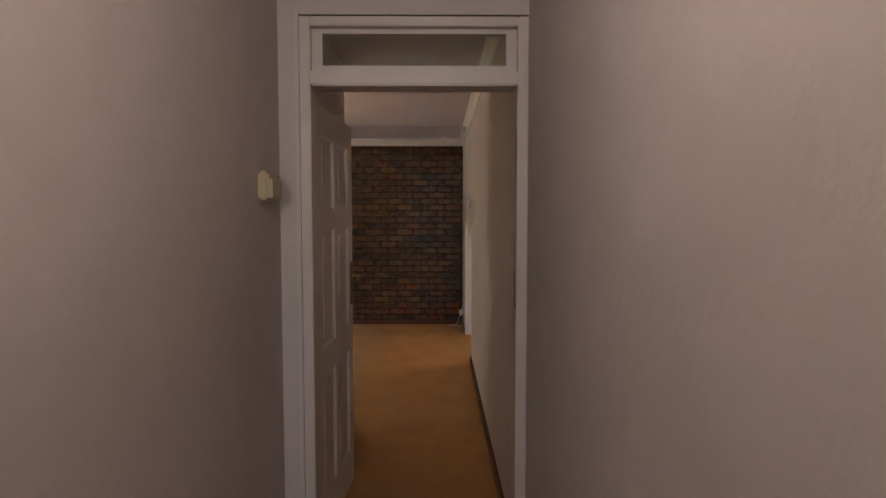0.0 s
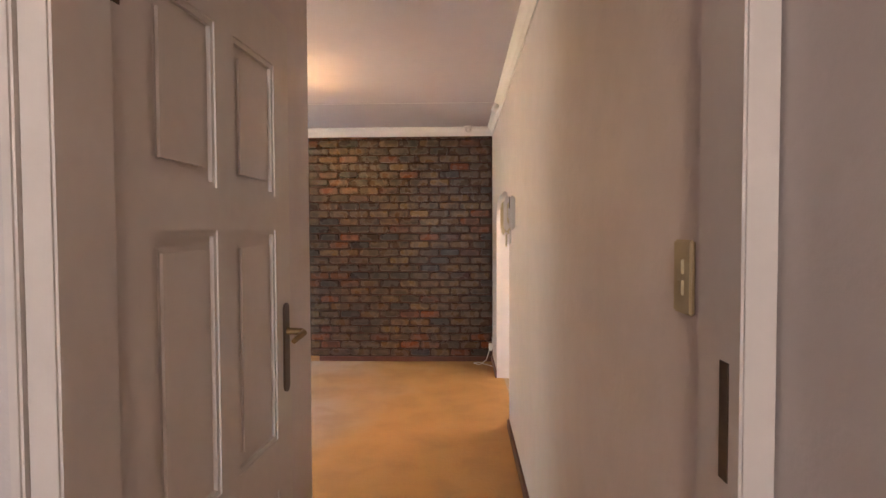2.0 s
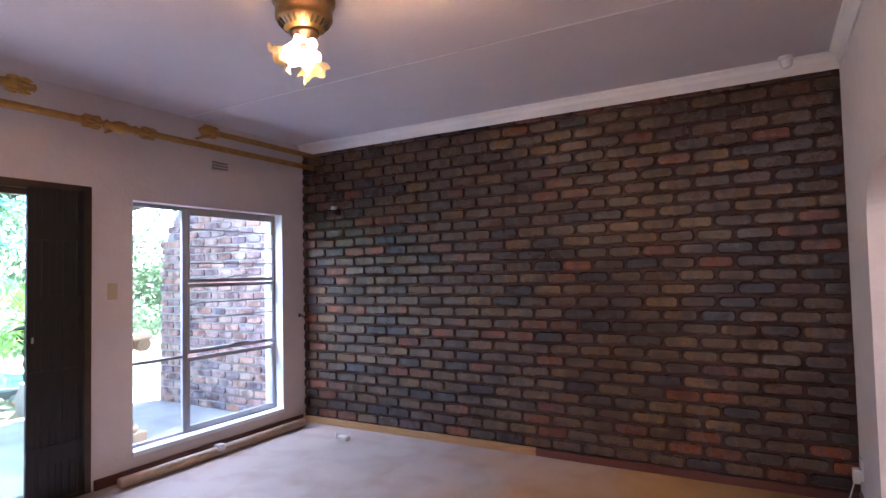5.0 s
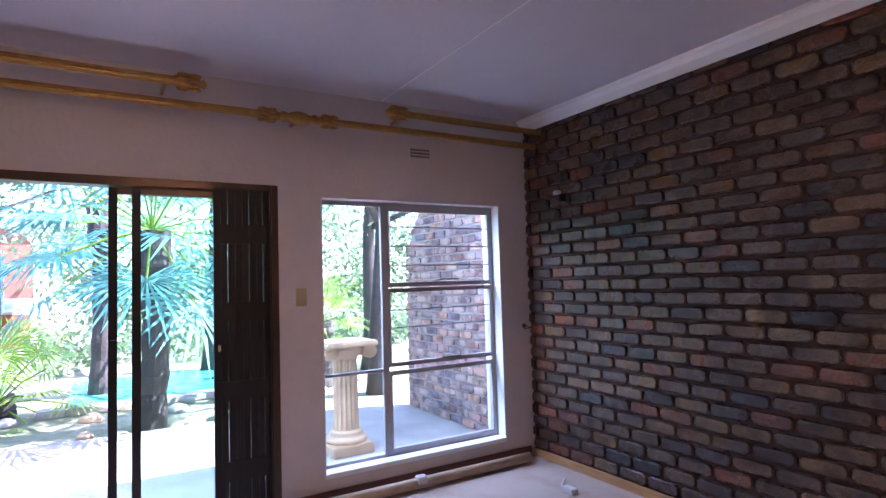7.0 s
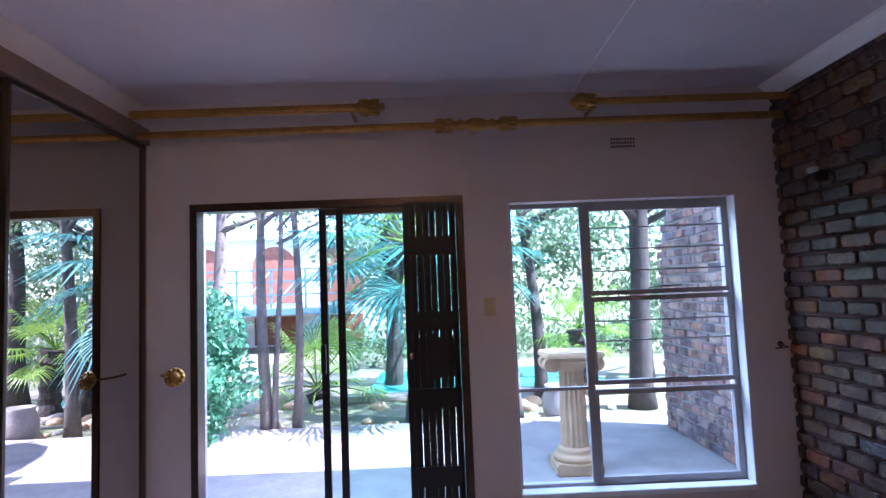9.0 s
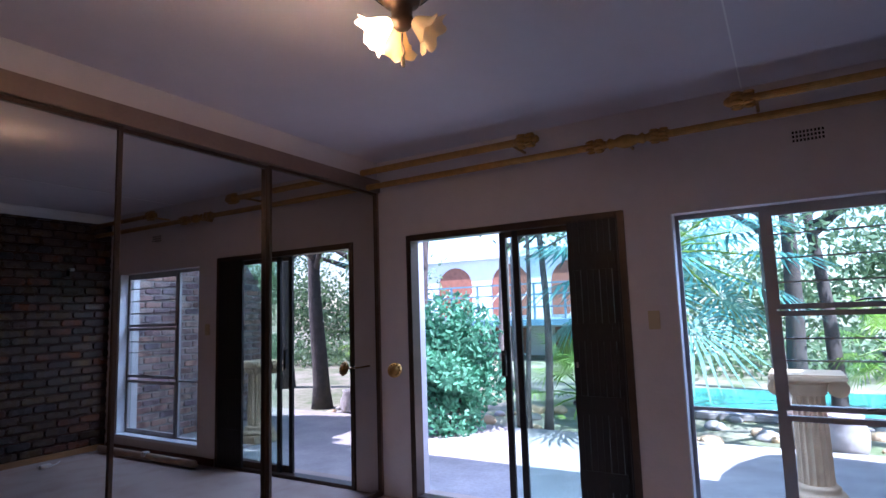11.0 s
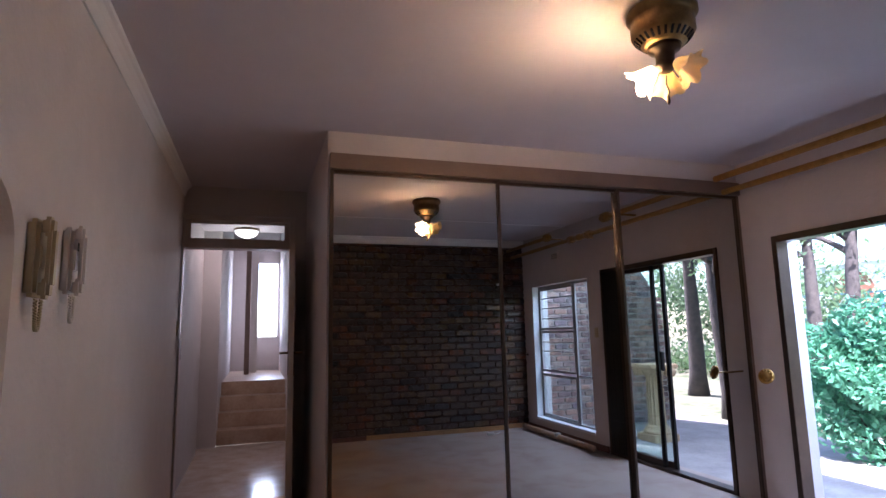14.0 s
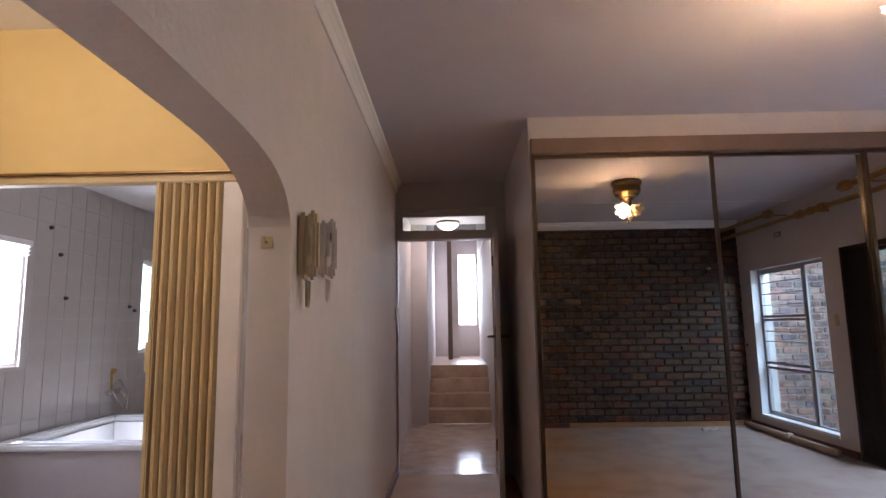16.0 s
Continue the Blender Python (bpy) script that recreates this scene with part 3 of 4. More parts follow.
steel_window()
structure("window_sill", box((XW - 0.095, WIN[0], WIN[2] - 0.02), (XW + 0.012, WIN[1], WIN[2] + 0.012), 0.004), SILL, "white painted window sill with sky light in its colour")
_rv = bmesh.new()
add_box(_rv, (XW - 0.095, WIN[1] - 0.008, WIN[2] + 0.012), (XW - 0.001, WIN[1], WIN[3]))
add_box(_rv, (XW - 0.095, WIN[0], WIN[2] + 0.012), (XW - 0.001, WIN[0] + 0.008, WIN[3]))
structure("window_reveal", _rv, SILL, "white painted window reveal with sky light in its colour")


# curtain rods
def bud(bm, m, s=1.0):
    m = m @ Matrix.Diagonal((0.78, 0.78, 1.35, 1))
    add_lathe(bm, [(0.012 * s, -0.055 * s), (0.026 * s, -0.048 * s), (0.018 * s, -0.038 * s), (0.034 * s, -0.022 * s), (0.044 * s, 0.0), (0.040 * s, 0.022 * s), (0.026 * s, 0.042 * s), (0.012 * s, 0.052 * s)], 20, m)
    for i in range(9):
        a = 2 * math.pi * i / 9
        for k, z in ((0, -0.02), (1, 0.014)):
            q = a + k * 0.35
            r = (0.040 if k == 0 else 0.042) * s
            bmesh.ops.create_icosphere(bm, subdivisions=1, radius=0.013 * s, matrix=m @ Matrix.Translation((r * math.cos(q), r * math.sin(q), z * s)) @ Matrix.Diagonal((0.7, 0.9, 1.5, 1)))


def rod(name, x, z, y0, y1, ends, r=0.022):
    o = thing(name, (x, (y0 + y1) / 2, z), "gilded reeded curtain pole with carved finials on a plaster wall", "curtain rod", "curtain rods")
    c = (y0 + y1) / 2
    bm = bmesh.new()
    ends_ring = []
    for yy in (y0 - c, y1 - c):
        ends_ring.append([bm.verts.new((r * (1 - 0.1 * (k % 3 == 0)) * math.cos(2 * math.pi * k / 36), yy, r * (1 - 0.1 * (k % 3 == 0)) * math.sin(2 * math.pi * k / 36))) for k in range(36)])
    for k in range(36):
        bm.faces.new((ends_ring[0][k], ends_ring[0][(k + 1) % 36], ends_ring[1][(k + 1) % 36], ends_ring[1][k]))
    part("pole", bm, GOLD, o)
    for y, kind in ends:
        b = bmesh.new()
        if kind == "end":
            bud(b, Matrix.Translation((0, y - c, 0)) @ pose(0, 0, 0, 90, 0, 0), 1.3)
        else:
            bud(b, Matrix.Translation((0, y - 0.19 - c, 0)) @ pose(0, 0, 0, -90, 0, 0), 1.15)
            bud(b, Matrix.Translation((0, y + 0.19 - c, 0)) @ pose(0, 0, 0, 90, 0, 0), 1.15)
            add_lathe(b, [(0.02, -0.12), (0.036, -0.10), (0.024, -0.07), (0.034, -0.045), (0.042, -0.02), (0.042, 0.02), (0.034, 0.045), (0.024, 0.07), (0.036, 0.10), (0.02, 0.12)], 20, Matrix.Translation((0, y - c, 0)) @ pose(0, 0, 0, 90, 0, 0))
        part("finial", b, GOLD, o, "carved gilt finial", smooth=True)
    for y in (min(max(ends[0][0], y0 + 0.03), y1 - 0.03),):
        part("bracket", box((XW - x + 0.001, y - c - 0.009, -0.012), (-0.012, y - c + 0.009, 0.006), 0.003), GOLD, o, "gilt wall bracket")
    return o


rod("curtain_rod", -3.93, 2.43, YM + 0.05, YB - 0.05, [(6.38, "joint")], 0.023)
rod("curtain_rod", -3.86, 2.535, YM + 0.05, 5.66, [(5.74, "end")], 0.025)
rod("curtain_rod", -3.86, 2.525, 7.07, YB - 0.05, [(7.03, "end")], 0.022)


def holdback():
    h = thing("curtain_holdback", (XW, 4.42, 1.0), "gilt rosette curtain holdback on the plaster wall", "holdback")
    part("stem", tube([(0, 0, 0), (0.10, 0.02, -0.005), (0.15, 0.11, -0.01)], 0.007), BRASS, h)
    b = bmesh.new()
    m = Matrix.Translation((0.165, 0.13, -0.01)) @ pose(0, 0, 0, 0, 75, 20)
    add_lathe(b, [(0.02, -0.02), (0.05, -0.012), (0.058, 0), (0.05, 0.01), (0.03, 0.014), (0.024, 0.022), (0.01, 0.026)], 24, m)
    for i in range(12):
        a = 2 * math.pi * i / 12
        bmesh.ops.create_icosphere(b, subdivisions=1, radius=0.012, matrix=m @ Matrix.Translation((0.044 * math.cos(a), 0.044 * math.sin(a), 0.008)))
    part("rosette", b, GOLD, h, "gilt flower rosette", smooth=True)
    h2 = thing("curtain_hook", (XW, 8.24, 1.02), "dark metal curtain hook on the plaster wall", "hook")
    part("rose", lathe([(0.018, 0), (0.018, 0.008), (0.008, 0.014)], 16, pose(0, 0, 0, 0, 90, 0)), BRONZE, h2)
    part("stem", tube([(0.01, 0, 0), (0.13, -0.03, -0.005), (0.15, -0.12, -0.008)], 0.005), BRONZE, h2)


holdback()


def ceiling_lamp():
    c = thing("ceiling_lamp", (-1.965, 6.07, CZ), "aged brass ceiling fitting with ruffled glass tulip shades", "ceiling lamp")
    c.scale = (0.88, 0.88, 0.90)
    part("canopy", lathe([(0.155, 0), (0.162, -0.012), (0.162, -0.035), (0.150, -0.048), (0.142, -0.055), (0.146, -0.08), (0.146, -0.12), (0.140, -0.13), (0.096, -0.172), (0.09, -0.178), (0.08, -0.18)], 48), BRASS, c, smooth=True)
    # dark blocks set on the taper in place of the slots' inner shade
    b = bmesh.new()
    for i in range(26):
        a = 2 * math.pi * i / 26
        bmesh.ops.create_cube(b, size=1, matrix=pose(0, 0, 0, 0, 0, math.degrees(a)) @ Matrix.Translation((0.118, 0, -0.151)) @ pose(0, 0, 0, 0, -43.6, 0) @ Matrix.Diagonal((0.040, 0.012, 0.007, 1)))
    part("slot_shade", b, SCREEN_AND_SHADE, c, "dark blocks painted in for the shade in the vent slots round the motor housing")
    part("hub", lathe([(0.078, -0.18), (0.072, -0.20), (0.045, -0.21), (0.042, -0.25), (0.05, -0.275), (0.03, -0.30)], 32), BRONZE, c, smooth=True)
    for k, (ang, mat) in enumerate(((-50, LIT), (112, SHADE), (228, SHADE))):
        m = pose(0, 0, -0.275, 0, 0, ang) @ Matrix.Translation((0.05, 0, 0)) @ pose(0, 0, 0, 0, 128, 0)
        bm = bmesh.new()
        rings, steps = [], 40
        for j in range(9):
            u = j / 8
            r = 0.020 + 0.045 * u ** 0.8 + (0.016 * max(0, u - 0.75) / 0.25)
            ring = []
            for i in range(steps):
                a = 2 * math.pi * i / steps
                wob = 1 + 0.16 * u ** 2 * math.sin(6 * a + k) + 0.05 * u ** 3 * math.sin(13 * a)
                ring.append(bm.verts.new((r * wob * math.cos(a), r * wob * math.sin(a), 0.098 * u + 0.010 * u ** 3 * math.sin(6 * a))))
            rings.append(ring)
        for p, q in zip(rings, rings[1:]):
            for i in range(steps):
                bm.faces.new((p[i], p[(i + 1) % steps], q[(i + 1) % steps], q[i]))
        bmesh.ops.transform(bm, matrix=m, verts=bm.verts)
        part("shade", bm, mat, c, "ruffled amber glass tulip shade" + (", lit" if k == 0 else ""), smooth=True)
    part("bulb", lathe([(0.01, -0.04), (0.02, -0.03), (0.028, 0), (0.02, 0.025), (0.008, 0.03)], 16, pose(0.075, -0.088, -0.35)), BULB, c, "glowing bulb")
    ch = bmesh.new()
    add_tube(ch, [(0.0, 0.0, -0.32), (0.005, 0, -0.36), (-0.006, 0.004, -0.40), (0, 0, -0.42)], 0.004, 8)
    add_lathe(ch, [(0.004, -0.46), (0.009, -0.45), (0.007, -0.42), (0.003, -0.415)], 12)
    part("pull_chain", ch, BRONZE, c, "dark pull chain with a knob")


def shade_material(name, strength):
    m = bpy.data.materials.new(name)
    m.use_nodes = True
    n, l = m.node_tree.nodes, m.node_tree.links
    b = n["Principled BSDF"]
    b.inputs["Base Color"].default_value, b.inputs["Roughness"].default_value = (0.85, 0.66, 0.42, 1), 0.25
    tl, mx = n.new("ShaderNodeBsdfTranslucent"), n.new("ShaderNodeMixShader")
    tl.inputs[0].default_value, mx.inputs[0].default_value = (0.95, 0.75, 0.45, 1), 0.65
    l.new(b.outputs[0], mx.inputs[1]), l.new(tl.outputs[0], mx.inputs[2])
    if strength:
        b.inputs["Emission Color"].default_value, b.inputs["Emission Strength"].default_value = (1.0, 0.72, 0.36, 1), strength
    l.new(mx.outputs[0], n["Material Output"].inputs[0])
    return m


DOME = glow("hall_dome_glass", (0.9, 0.82, 0.72), 0.3)
SHADE, LIT, BULB = shade_material("tulip_glass", 0), shade_material("lit_tulip_glass", 6), glow("bulb_glow", (1.0, 0.75, 0.4), 30)
ceiling_lamp()


# wall fittings
def switch_plate(name, place, rz, w, h, rockers, label):
    s = thing(name, place, label, "light switch", rz=rz)
    part("plate", box((-w / 2, -0.009, -h / 2), (w / 2, 0, h / 2), 0.003), CREAM, s)
    for i in range(rockers):
        z = (i - (rockers - 1) / 2) * 0.034
        part("rocker", box((-0.012, -0.013, z - 0.013), (0.012, -0.008, z + 0.013), 0.002), CREAM, s)
    return s


switch_plate("light_switch", (XW, 6.432, 1.322), 90, 0.07, 0.115, 1, "cream rocker switch on the plaster wall beside the patio door")


def air_vent():
    v = thing("air_vent", (XW, 7.33, 2.335), "plaster air brick with small square holes", "vent")
    b = bmesh.new()
    add_box(b, (-0.0, -0.09, -0.045), (0.004, 0.09, 0.045))
    part("plate", b, PLASTER, v)
    # raised dark blocks paint in the shade of the holes
    h = bmesh.new()
    for i in range(9):
        for j in range(3):
            add_box(h, (0.003, -0.077 + i * 0.0178, -0.032 + j * 0.024), (0.0055, -0.077 + i * 0.0178 + 0.011, -0.032 + j * 0.024 + 0.015))
    part("hole_shade", h, SCREEN_AND_SHADE, v, "dark blocks painted in for the shade in the vent holes")


air_vent()


def phone(name, y, z, mat, screen, label):
    p = thing(name, (XE, y, z), label, "intercom phone", "intercom phones")
    p.scale = (1.0, 1.0, 1.2)
    part("base", box((-0.034, -0.045, -0.095), (0, 0.045, 0.095), 0.010), mat, p)
    part("cradle", box((-0.043, -0.002, -0.03), (-0.032, 0.042, 0.03), 0.004), mat, p)
    b = bmesh.new()
    add_box(b, (-0.066, 0.0, -0.10), (-0.036, 0.043, -0.052), 0.009)
    add_box(b, (-0.066, 0.0, 0.052), (-0.036, 0.043, 0.10), 0.009)
    add_box(b, (-0.072, 0.003, -0.075), (-0.050, 0.040, 0.075), 0.009)
    part("handset", b, mat, p, "handset")
    if screen:
        part("screen", box((-0.0375, -0.038, 0.02), (-0.0352, -0.004, 0.09)), SCREEN_AND_SHADE, p, "dark video screen")
    pts = []
    for i in range(240):
        u = i / 239
        a = 2 * math.pi * 30 * u
        cy, cz = 0.022 * math.cos(math.pi * u), -0.10 - 0.075 * math.sin(math.pi * u)
        pts.append((-0.03 + 0.0045 * math.cos(a), cy + 0.0045 * math.sin(a), cz))
    part("coiled_cord", tube(pts, 0.0024, 5), mat, p, "coiled cord")


phone("intercom_phone", 5.96, 1.60, CREAM, False, "cream wall intercom phone with a hanging coiled cord")
phone("intercom_phone", 5.65, 1.63, PALE, True, "pale grey wall intercom with a dark video screen and coiled cord")

switch_plate("light_switch", (XE, 2.71, 1.44), -90, 0.07, 0.12, 2, "cream two-gang switch on the passage wall")
_pad = thing("alarm_keypad", (-0.775, 2.36, 1.695), "cream alarm keypad box on the hall wall", "alarm keypad", rz=90)
part("case", box((-0.16, -0.042, -0.055), (0.0, 0, 0.055), 0.010), CREAM, _pad)
part("cover", box((-0.15, -0.054, -0.048), (-0.01, -0.041, 0.030), 0.005), CREAM, _pad)
part("lamp_lens", box((-0.035, -0.045, 0.036), (-0.022, -0.041, 0.044)), BRONZE, _pad, "small dark indicator lens")

_pole = thing("loose_pole", (-3.97, 7.2, 0.045), "tan loose curtain pole lying along the skirting", "pole")
part("pole", tube([(0, -0.80, 0), (0, 0.93, 0)], 0.035, 16), PIPE, _pole, smooth=True)
part("bracket", box((-0.02, -0.05, 0.0), (0.045, 0.02, 0.05), 0.006), PALE, _pole, "pale clamp")

_sen = thing("motion_sensor", (-0.02, 8.2, CZ - 0.07), "small white ceiling sensor by the brick wall", "sensor")
part("body", lathe([(0.045, 0.07), (0.045, 0.05), (0.035, 0.045), (0.033, 0.015), (0.018, 0)], 20), CORNICE, _sen)
_sen = thing("motion_sensor", (XE - 0.035, 6.9, CZ - 0.09), "small white round sensor high on the wall", "sensor")
part("body", lathe([(0.04, 0.0), (0.042, 0.03), (0.03, 0.05)], 20, pose(0, 0, 0, 0, -60, 0)), CORNICE, _sen)

_so = thing("wall_socket", (XE, 8.18, 0.20), "white socket with a plug and loose cable", "socket")
part("plate", box((-0.012, -0.04, -0.03), (0, 0.04, 0.09), 0.003), CORNICE, _so)
part("plug", box((-0.05, -0.03, -0.05), (-0.012, 0.03, 0.03), 0.006), CORNICE, _so, "white plug")
part("cable", tube([(-0.04, 0, -0.04), (-0.08, -0.05, -0.15), (-0.16, -0.10, -0.19), (-0.22, -0.02, -0.192), (-0.17, 0.03, -0.192), (-0.07, -0.10, -0.192), (-0.02, -0.16, -0.192)], 0.004, 6), CORNICE, _so, "loose white cable")

_sp = thing("speaker_bracket", (-3.65, YB - 0.012, 1.99), "small dark bracket on the brick wall", "bracket")
part("arm", box((-0.02, -0.07, -0.03), (0.02, 0, 0.03), 0.005), BRONZE, _sp)
part("clip", box((-0.03, -0.09, 0.02), (0.025, -0.05, 0.05), 0.005), PALE, _sp)


_h = thing("curtain_latch", (XE + 0.08, ARCH[0], 1.60), "small cream hook on the arch reveal", "hook")
part("plate", box((-0.02, 0.0005, -0.02), (0.02, 0.005, 0.02), 0.001), CREAM, _h)
part("hook", tube([(0, 0.005, 0), (0, 0.03, -0.005), (0, 0.035, 0.015)], 0.004, 8), CREAM, _h)

# ---- bathroom beyond the arch ----
YELLOW = material("yellow_paint", (0.60, 0.43, 0.18), 0.7, vary=0.08, scale=1.2)
CURTAIN = material("cream_vinyl_fold", (0.55, 0.41, 0.22), 0.5, vary=0.1, scale=6)
BTILE = material("bathroom_wall_tile", (0.50, 0.45, 0.42), 0.12, vary=0.08, scale=5)
GROUT = material("tile_grout", (0.46, 0.42, 0.40), 0.8)
BATHW = material("white_enamel", (0.75, 0.76, 0.78), 0.1)
BATHP = material("grey_bath_panel", (0.40, 0.36, 0.37), 0.15, vary=0.08, scale=5)
structure("floor_bathroom", box((0.33, 0.4, -0.15), (3.3, 9.0, 0)), TILE)
structure("ceiling_bathroom", box((0.53, 0.4, CZ), (3.3, 9.1, CZ + 0.1)), CORNICE, "white bathroom ceiling")
structure("wall_bath_east", wall_mesh("x", 3.215, 0.1, (0.4, 9.0), CZ, [(3.35, 4.2, 1.05, 2.07), (1.05, 1.61, 1.08, 2.11)]), GROUT, "grout behind bathroom wall tiles")
structure("wall_bath_south", box((0.40, 0.3, 0), (3.2, 0.4, CZ)), BTILE)
structure("wall_bath_north", box((0.43, 9.0, 0), (3.2, 9.1, CZ)), BTILE)
structure("wall_bath_west", box((0.40, 0.4, 0), (0.48, 5.45, CZ)), BTILE)
structure("wall_over_track", box((XE + 0.141, 5.45, 1.99), (3.2, 5.53, CZ)), YELLOW, "yellow painted wall above the folding door")
structure("wall_track_side", box((XE + 0.141, 5.45, 0), (0.585, 5.53, 1.99)), PLASTER)
structure("wall_lobby_east", box((2.2, 5.53, 0), (2.3, 9.0, CZ)), YELLOW)


def folding_door():
    d = thing("folding_door", (0.80, 5.565, 0.0), "cream vinyl folding door drawn to one side under its track", "folding door")
    for i in range(7):
        x = -0.11 + i * 0.037
        bm = bmesh.new()
        prof = [(x, -0.012), (x + 0.004, 0.012), (x + 0.012, 0.028), (x + 0.0185, 0.032), (x + 0.025, 0.028), (x + 0.033, 0.012), (x + 0.037, -0.012), (x + 0.0185, 0.018)]
        lo = [bm.verts.new((p, q, 0.02)) for p, q in prof]
        hi = [bm.verts.new((p, q, 1.935)) for p, q in prof]
        for k in range(len(prof)):
            j = (k + 1) % len(prof)
            bm.faces.new((lo[k], lo[j], hi[j], hi[k]))
        bm.faces.new(lo[::-1])
        bm.faces.new(hi)
        bmesh.ops.recalc_face_normals(bm, faces=bm.faces)
        part("fold", bm, CURTAIN, d)
    part("end_post", box((-0.205, -0.02, 0.02), (-0.115, 0.03, 1.935), 0.005), PALE, d, "pale end post")
    part("lead_post", box((0.150, -0.035, 0.02), (0.172, 0.035, 1.935), 0.005), CURTAIN, d)
    part("handle", box((0.172, -0.01, 1.15), (0.188, 0.02, 1.27), 0.004), CURTAIN, d)
    part("track", box((-0.21, -0.03, 1.94), (1.38, 0.025, 1.98), 0.004), CURTAIN, d)
    part("track", box((-0.21, 0.028, 1.976), (1.38, 0.043, 1.986)), BRASS, d, "brown track edge")


folding_door()


def bath():
    b = thing("bathtub", (3.2, 3.6, 0.0), "white corner bath with a grey tiled panel under a tiled wall", "bathtub")
    part("panel", box((-1.2, -0.06, 0), (-0.002, -0.02, 0.44), 0.003), BATHP, b, "grey tiled bath panel")
    bm = bmesh.new()
    add_box(bm, (-1.22, -0.12, 0.44), (-0.002, 0.0, 0.50), 0.015)
    add_box(bm, (-0.12, -1.5, 0.44), (-0.002, -0.12, 0.50), 0.015)
    add_box(bm, (-1.22, -1.5, 0.44), (-1.10, -0.12, 0.50), 0.015)
    add_box(bm, (-1.10, -1.5, 0.44), (-0.12, -1.38, 0.50), 0.015)
    part("rim", bm, BATHW, b)
    bm = bmesh.new()
    for lo, hi in (((-1.10, -1.38, 0.08), (-0.12, -0.12, 0.10)), ((-1.10, -0.14, 0.10), (-0.12, -0.12, 0.44)), ((-0.14, -1.38, 0.10), (-0.12, -0.14, 0.44)), ((-1.10, -1.38, 0.10), (-1.08, -0.14, 0.44)), ((-1.08, -1.38, 0.10), (-0.14, -1.36, 0.44))):
        add_box(bm, lo, hi)
    part("basin", bm, BATHW, b)
    t = thing("bath_mixer", (3.2, 2.15, 0.72), "chrome bath mixer with hand shower and hose on the tiled wall", "tap")
    part("body", tube([(-0.05, -0.10, 0), (-0.05, 0.10, 0)], 0.022, 12), CHROME, t)
    for y in (-0.10, 0.10):
        part("knob", lathe([(0.018, 0), (0.03, 0.012), (0.03, 0.04), (0.012, 0.05)], 14, pose(-0.05, y, 0, 0, -90, 0)), CHROME, t)
    part("spout", tube([(-0.05, 0, 0), (-0.13, 0, 0.0), (-0.16, 0, -0.05)], 0.014, 10), CHROME, t)
    part("hand_shower", tube([(-0.05, 0.03, 0.02), (-0.05, 0.04, 0.16), (-0.08, 0.05, 0.22)], [0.01, 0.012, 0.03], 10), GOLD, t, "brass hand shower")
    part("hose", tube([(-0.06, 0, -0.02), (-0.09, -0.10, -0.16), (-0.07, -0.22, -0.20), (-0.06, -0.25, -0.05), (-0.05, -0.1, 0.12), (-0.05, 0.03, 0.03)], 0.007, 8), CHROME, t)


bath()


def bath_window(y0, y1, z0, z1, blind, label):
    w = thing("window_2", (3.215, y0, z0), label, "window")
    tagged(w, kind="structure")
    W, H = y1 - y0, z1 - z0
    for lo, hi in (((0.02, 0, 0), (0.06, 0.03, H)), ((0.02, W - 0.03, 0), (0.06, W, H)), ((0.02, 0.03, 0), (0.06, W - 0.03, 0.03)), ((0.02, 0.03, H - 0.03), (0.06, W - 0.03, H))):
        part("window_frame", box(lo, hi), CORNICE, w)
    p = part("pane", box((0.038, 0.03, 0.03), (0.042, W - 0.03, H - 0.03)), GLASS, w)
    p.visible_shadow = False
    if blind:
        bl = thing("venetian_blind", (3.20, y0, z0), "pale venetian blind in the bathroom window", "blind")
        part("headrail", box((-0.03, 0.01, H - 0.05), (0.01, W - 0.01, H - 0.005)), CORNICE, bl)
        for i in range(int((H - 0.06 if blind == 2 else 0.12) / 0.032)):
            bm = box((-0.014, 0.012, -0.0012), (0.014, W - 0.012, 0.0012))
            bmesh.ops.transform(bm, matrix=pose(-0.008, 0, H - 0.06 - i * 0.032, 0, 35, 0), verts=bm.verts)
            part("slat", bm, CORNICE, bl)


bath_window(3.35, 4.2, 1.05, 2.07, 1, "white bathroom window with its blind drawn up")
bath_window(1.05, 1.61, 1.08, 2.11, 2, "white bathroom window behind a lowered blind")
for _n, _x, _y, _l in (("toilet", 1.22, 4.80, "white ceramic toilet bowl with its lid closed"), ("bidet", 1.98, 4.85, "white ceramic bidet beside the bath")):
    _wc = thing(_n, (_x, _y, 0.0), _l, _n)
    part("pedestal", lathe([(0.13, 0), (0.11, 0.05), (0.10, 0.2), (0.14, 0.3)], 24), BATHW, _wc, smooth=True)
    part("bowl", lathe([(0.13, 0.28), (0.17, 0.36), (0.19, 0.40), (0.18, 0.405), (0.05, 0.40)], 32), BATHW, _wc, smooth=True)
    if _n == "toilet":
        part("lid", lathe([(0.19, 0.406), (0.195, 0.415), (0.185, 0.43), (0.05, 0.435)], 32), BATHW, _wc, smooth=True)
for y, z in ((2.87, 1.62), (2.98, 2.0), (3.12, 2.22), (1.86, 1.58), (1.76, 1.54)):
    _k = thing("wall_peg", (3.21, y, z), "small dark peg in the tiled bathroom wall", "peg")
    part("peg", lathe([(0.018, 0), (0.018, 0.015), (0.01, 0.03)], 12, pose(0, 0, 0, 0, -90, 0)), BRONZE, _k)


# ---- outdoors ----
structure("ground", box((-60, -50, -0.9), (-7.4, 60, -0.22)), EARTH, "pale garden ground")
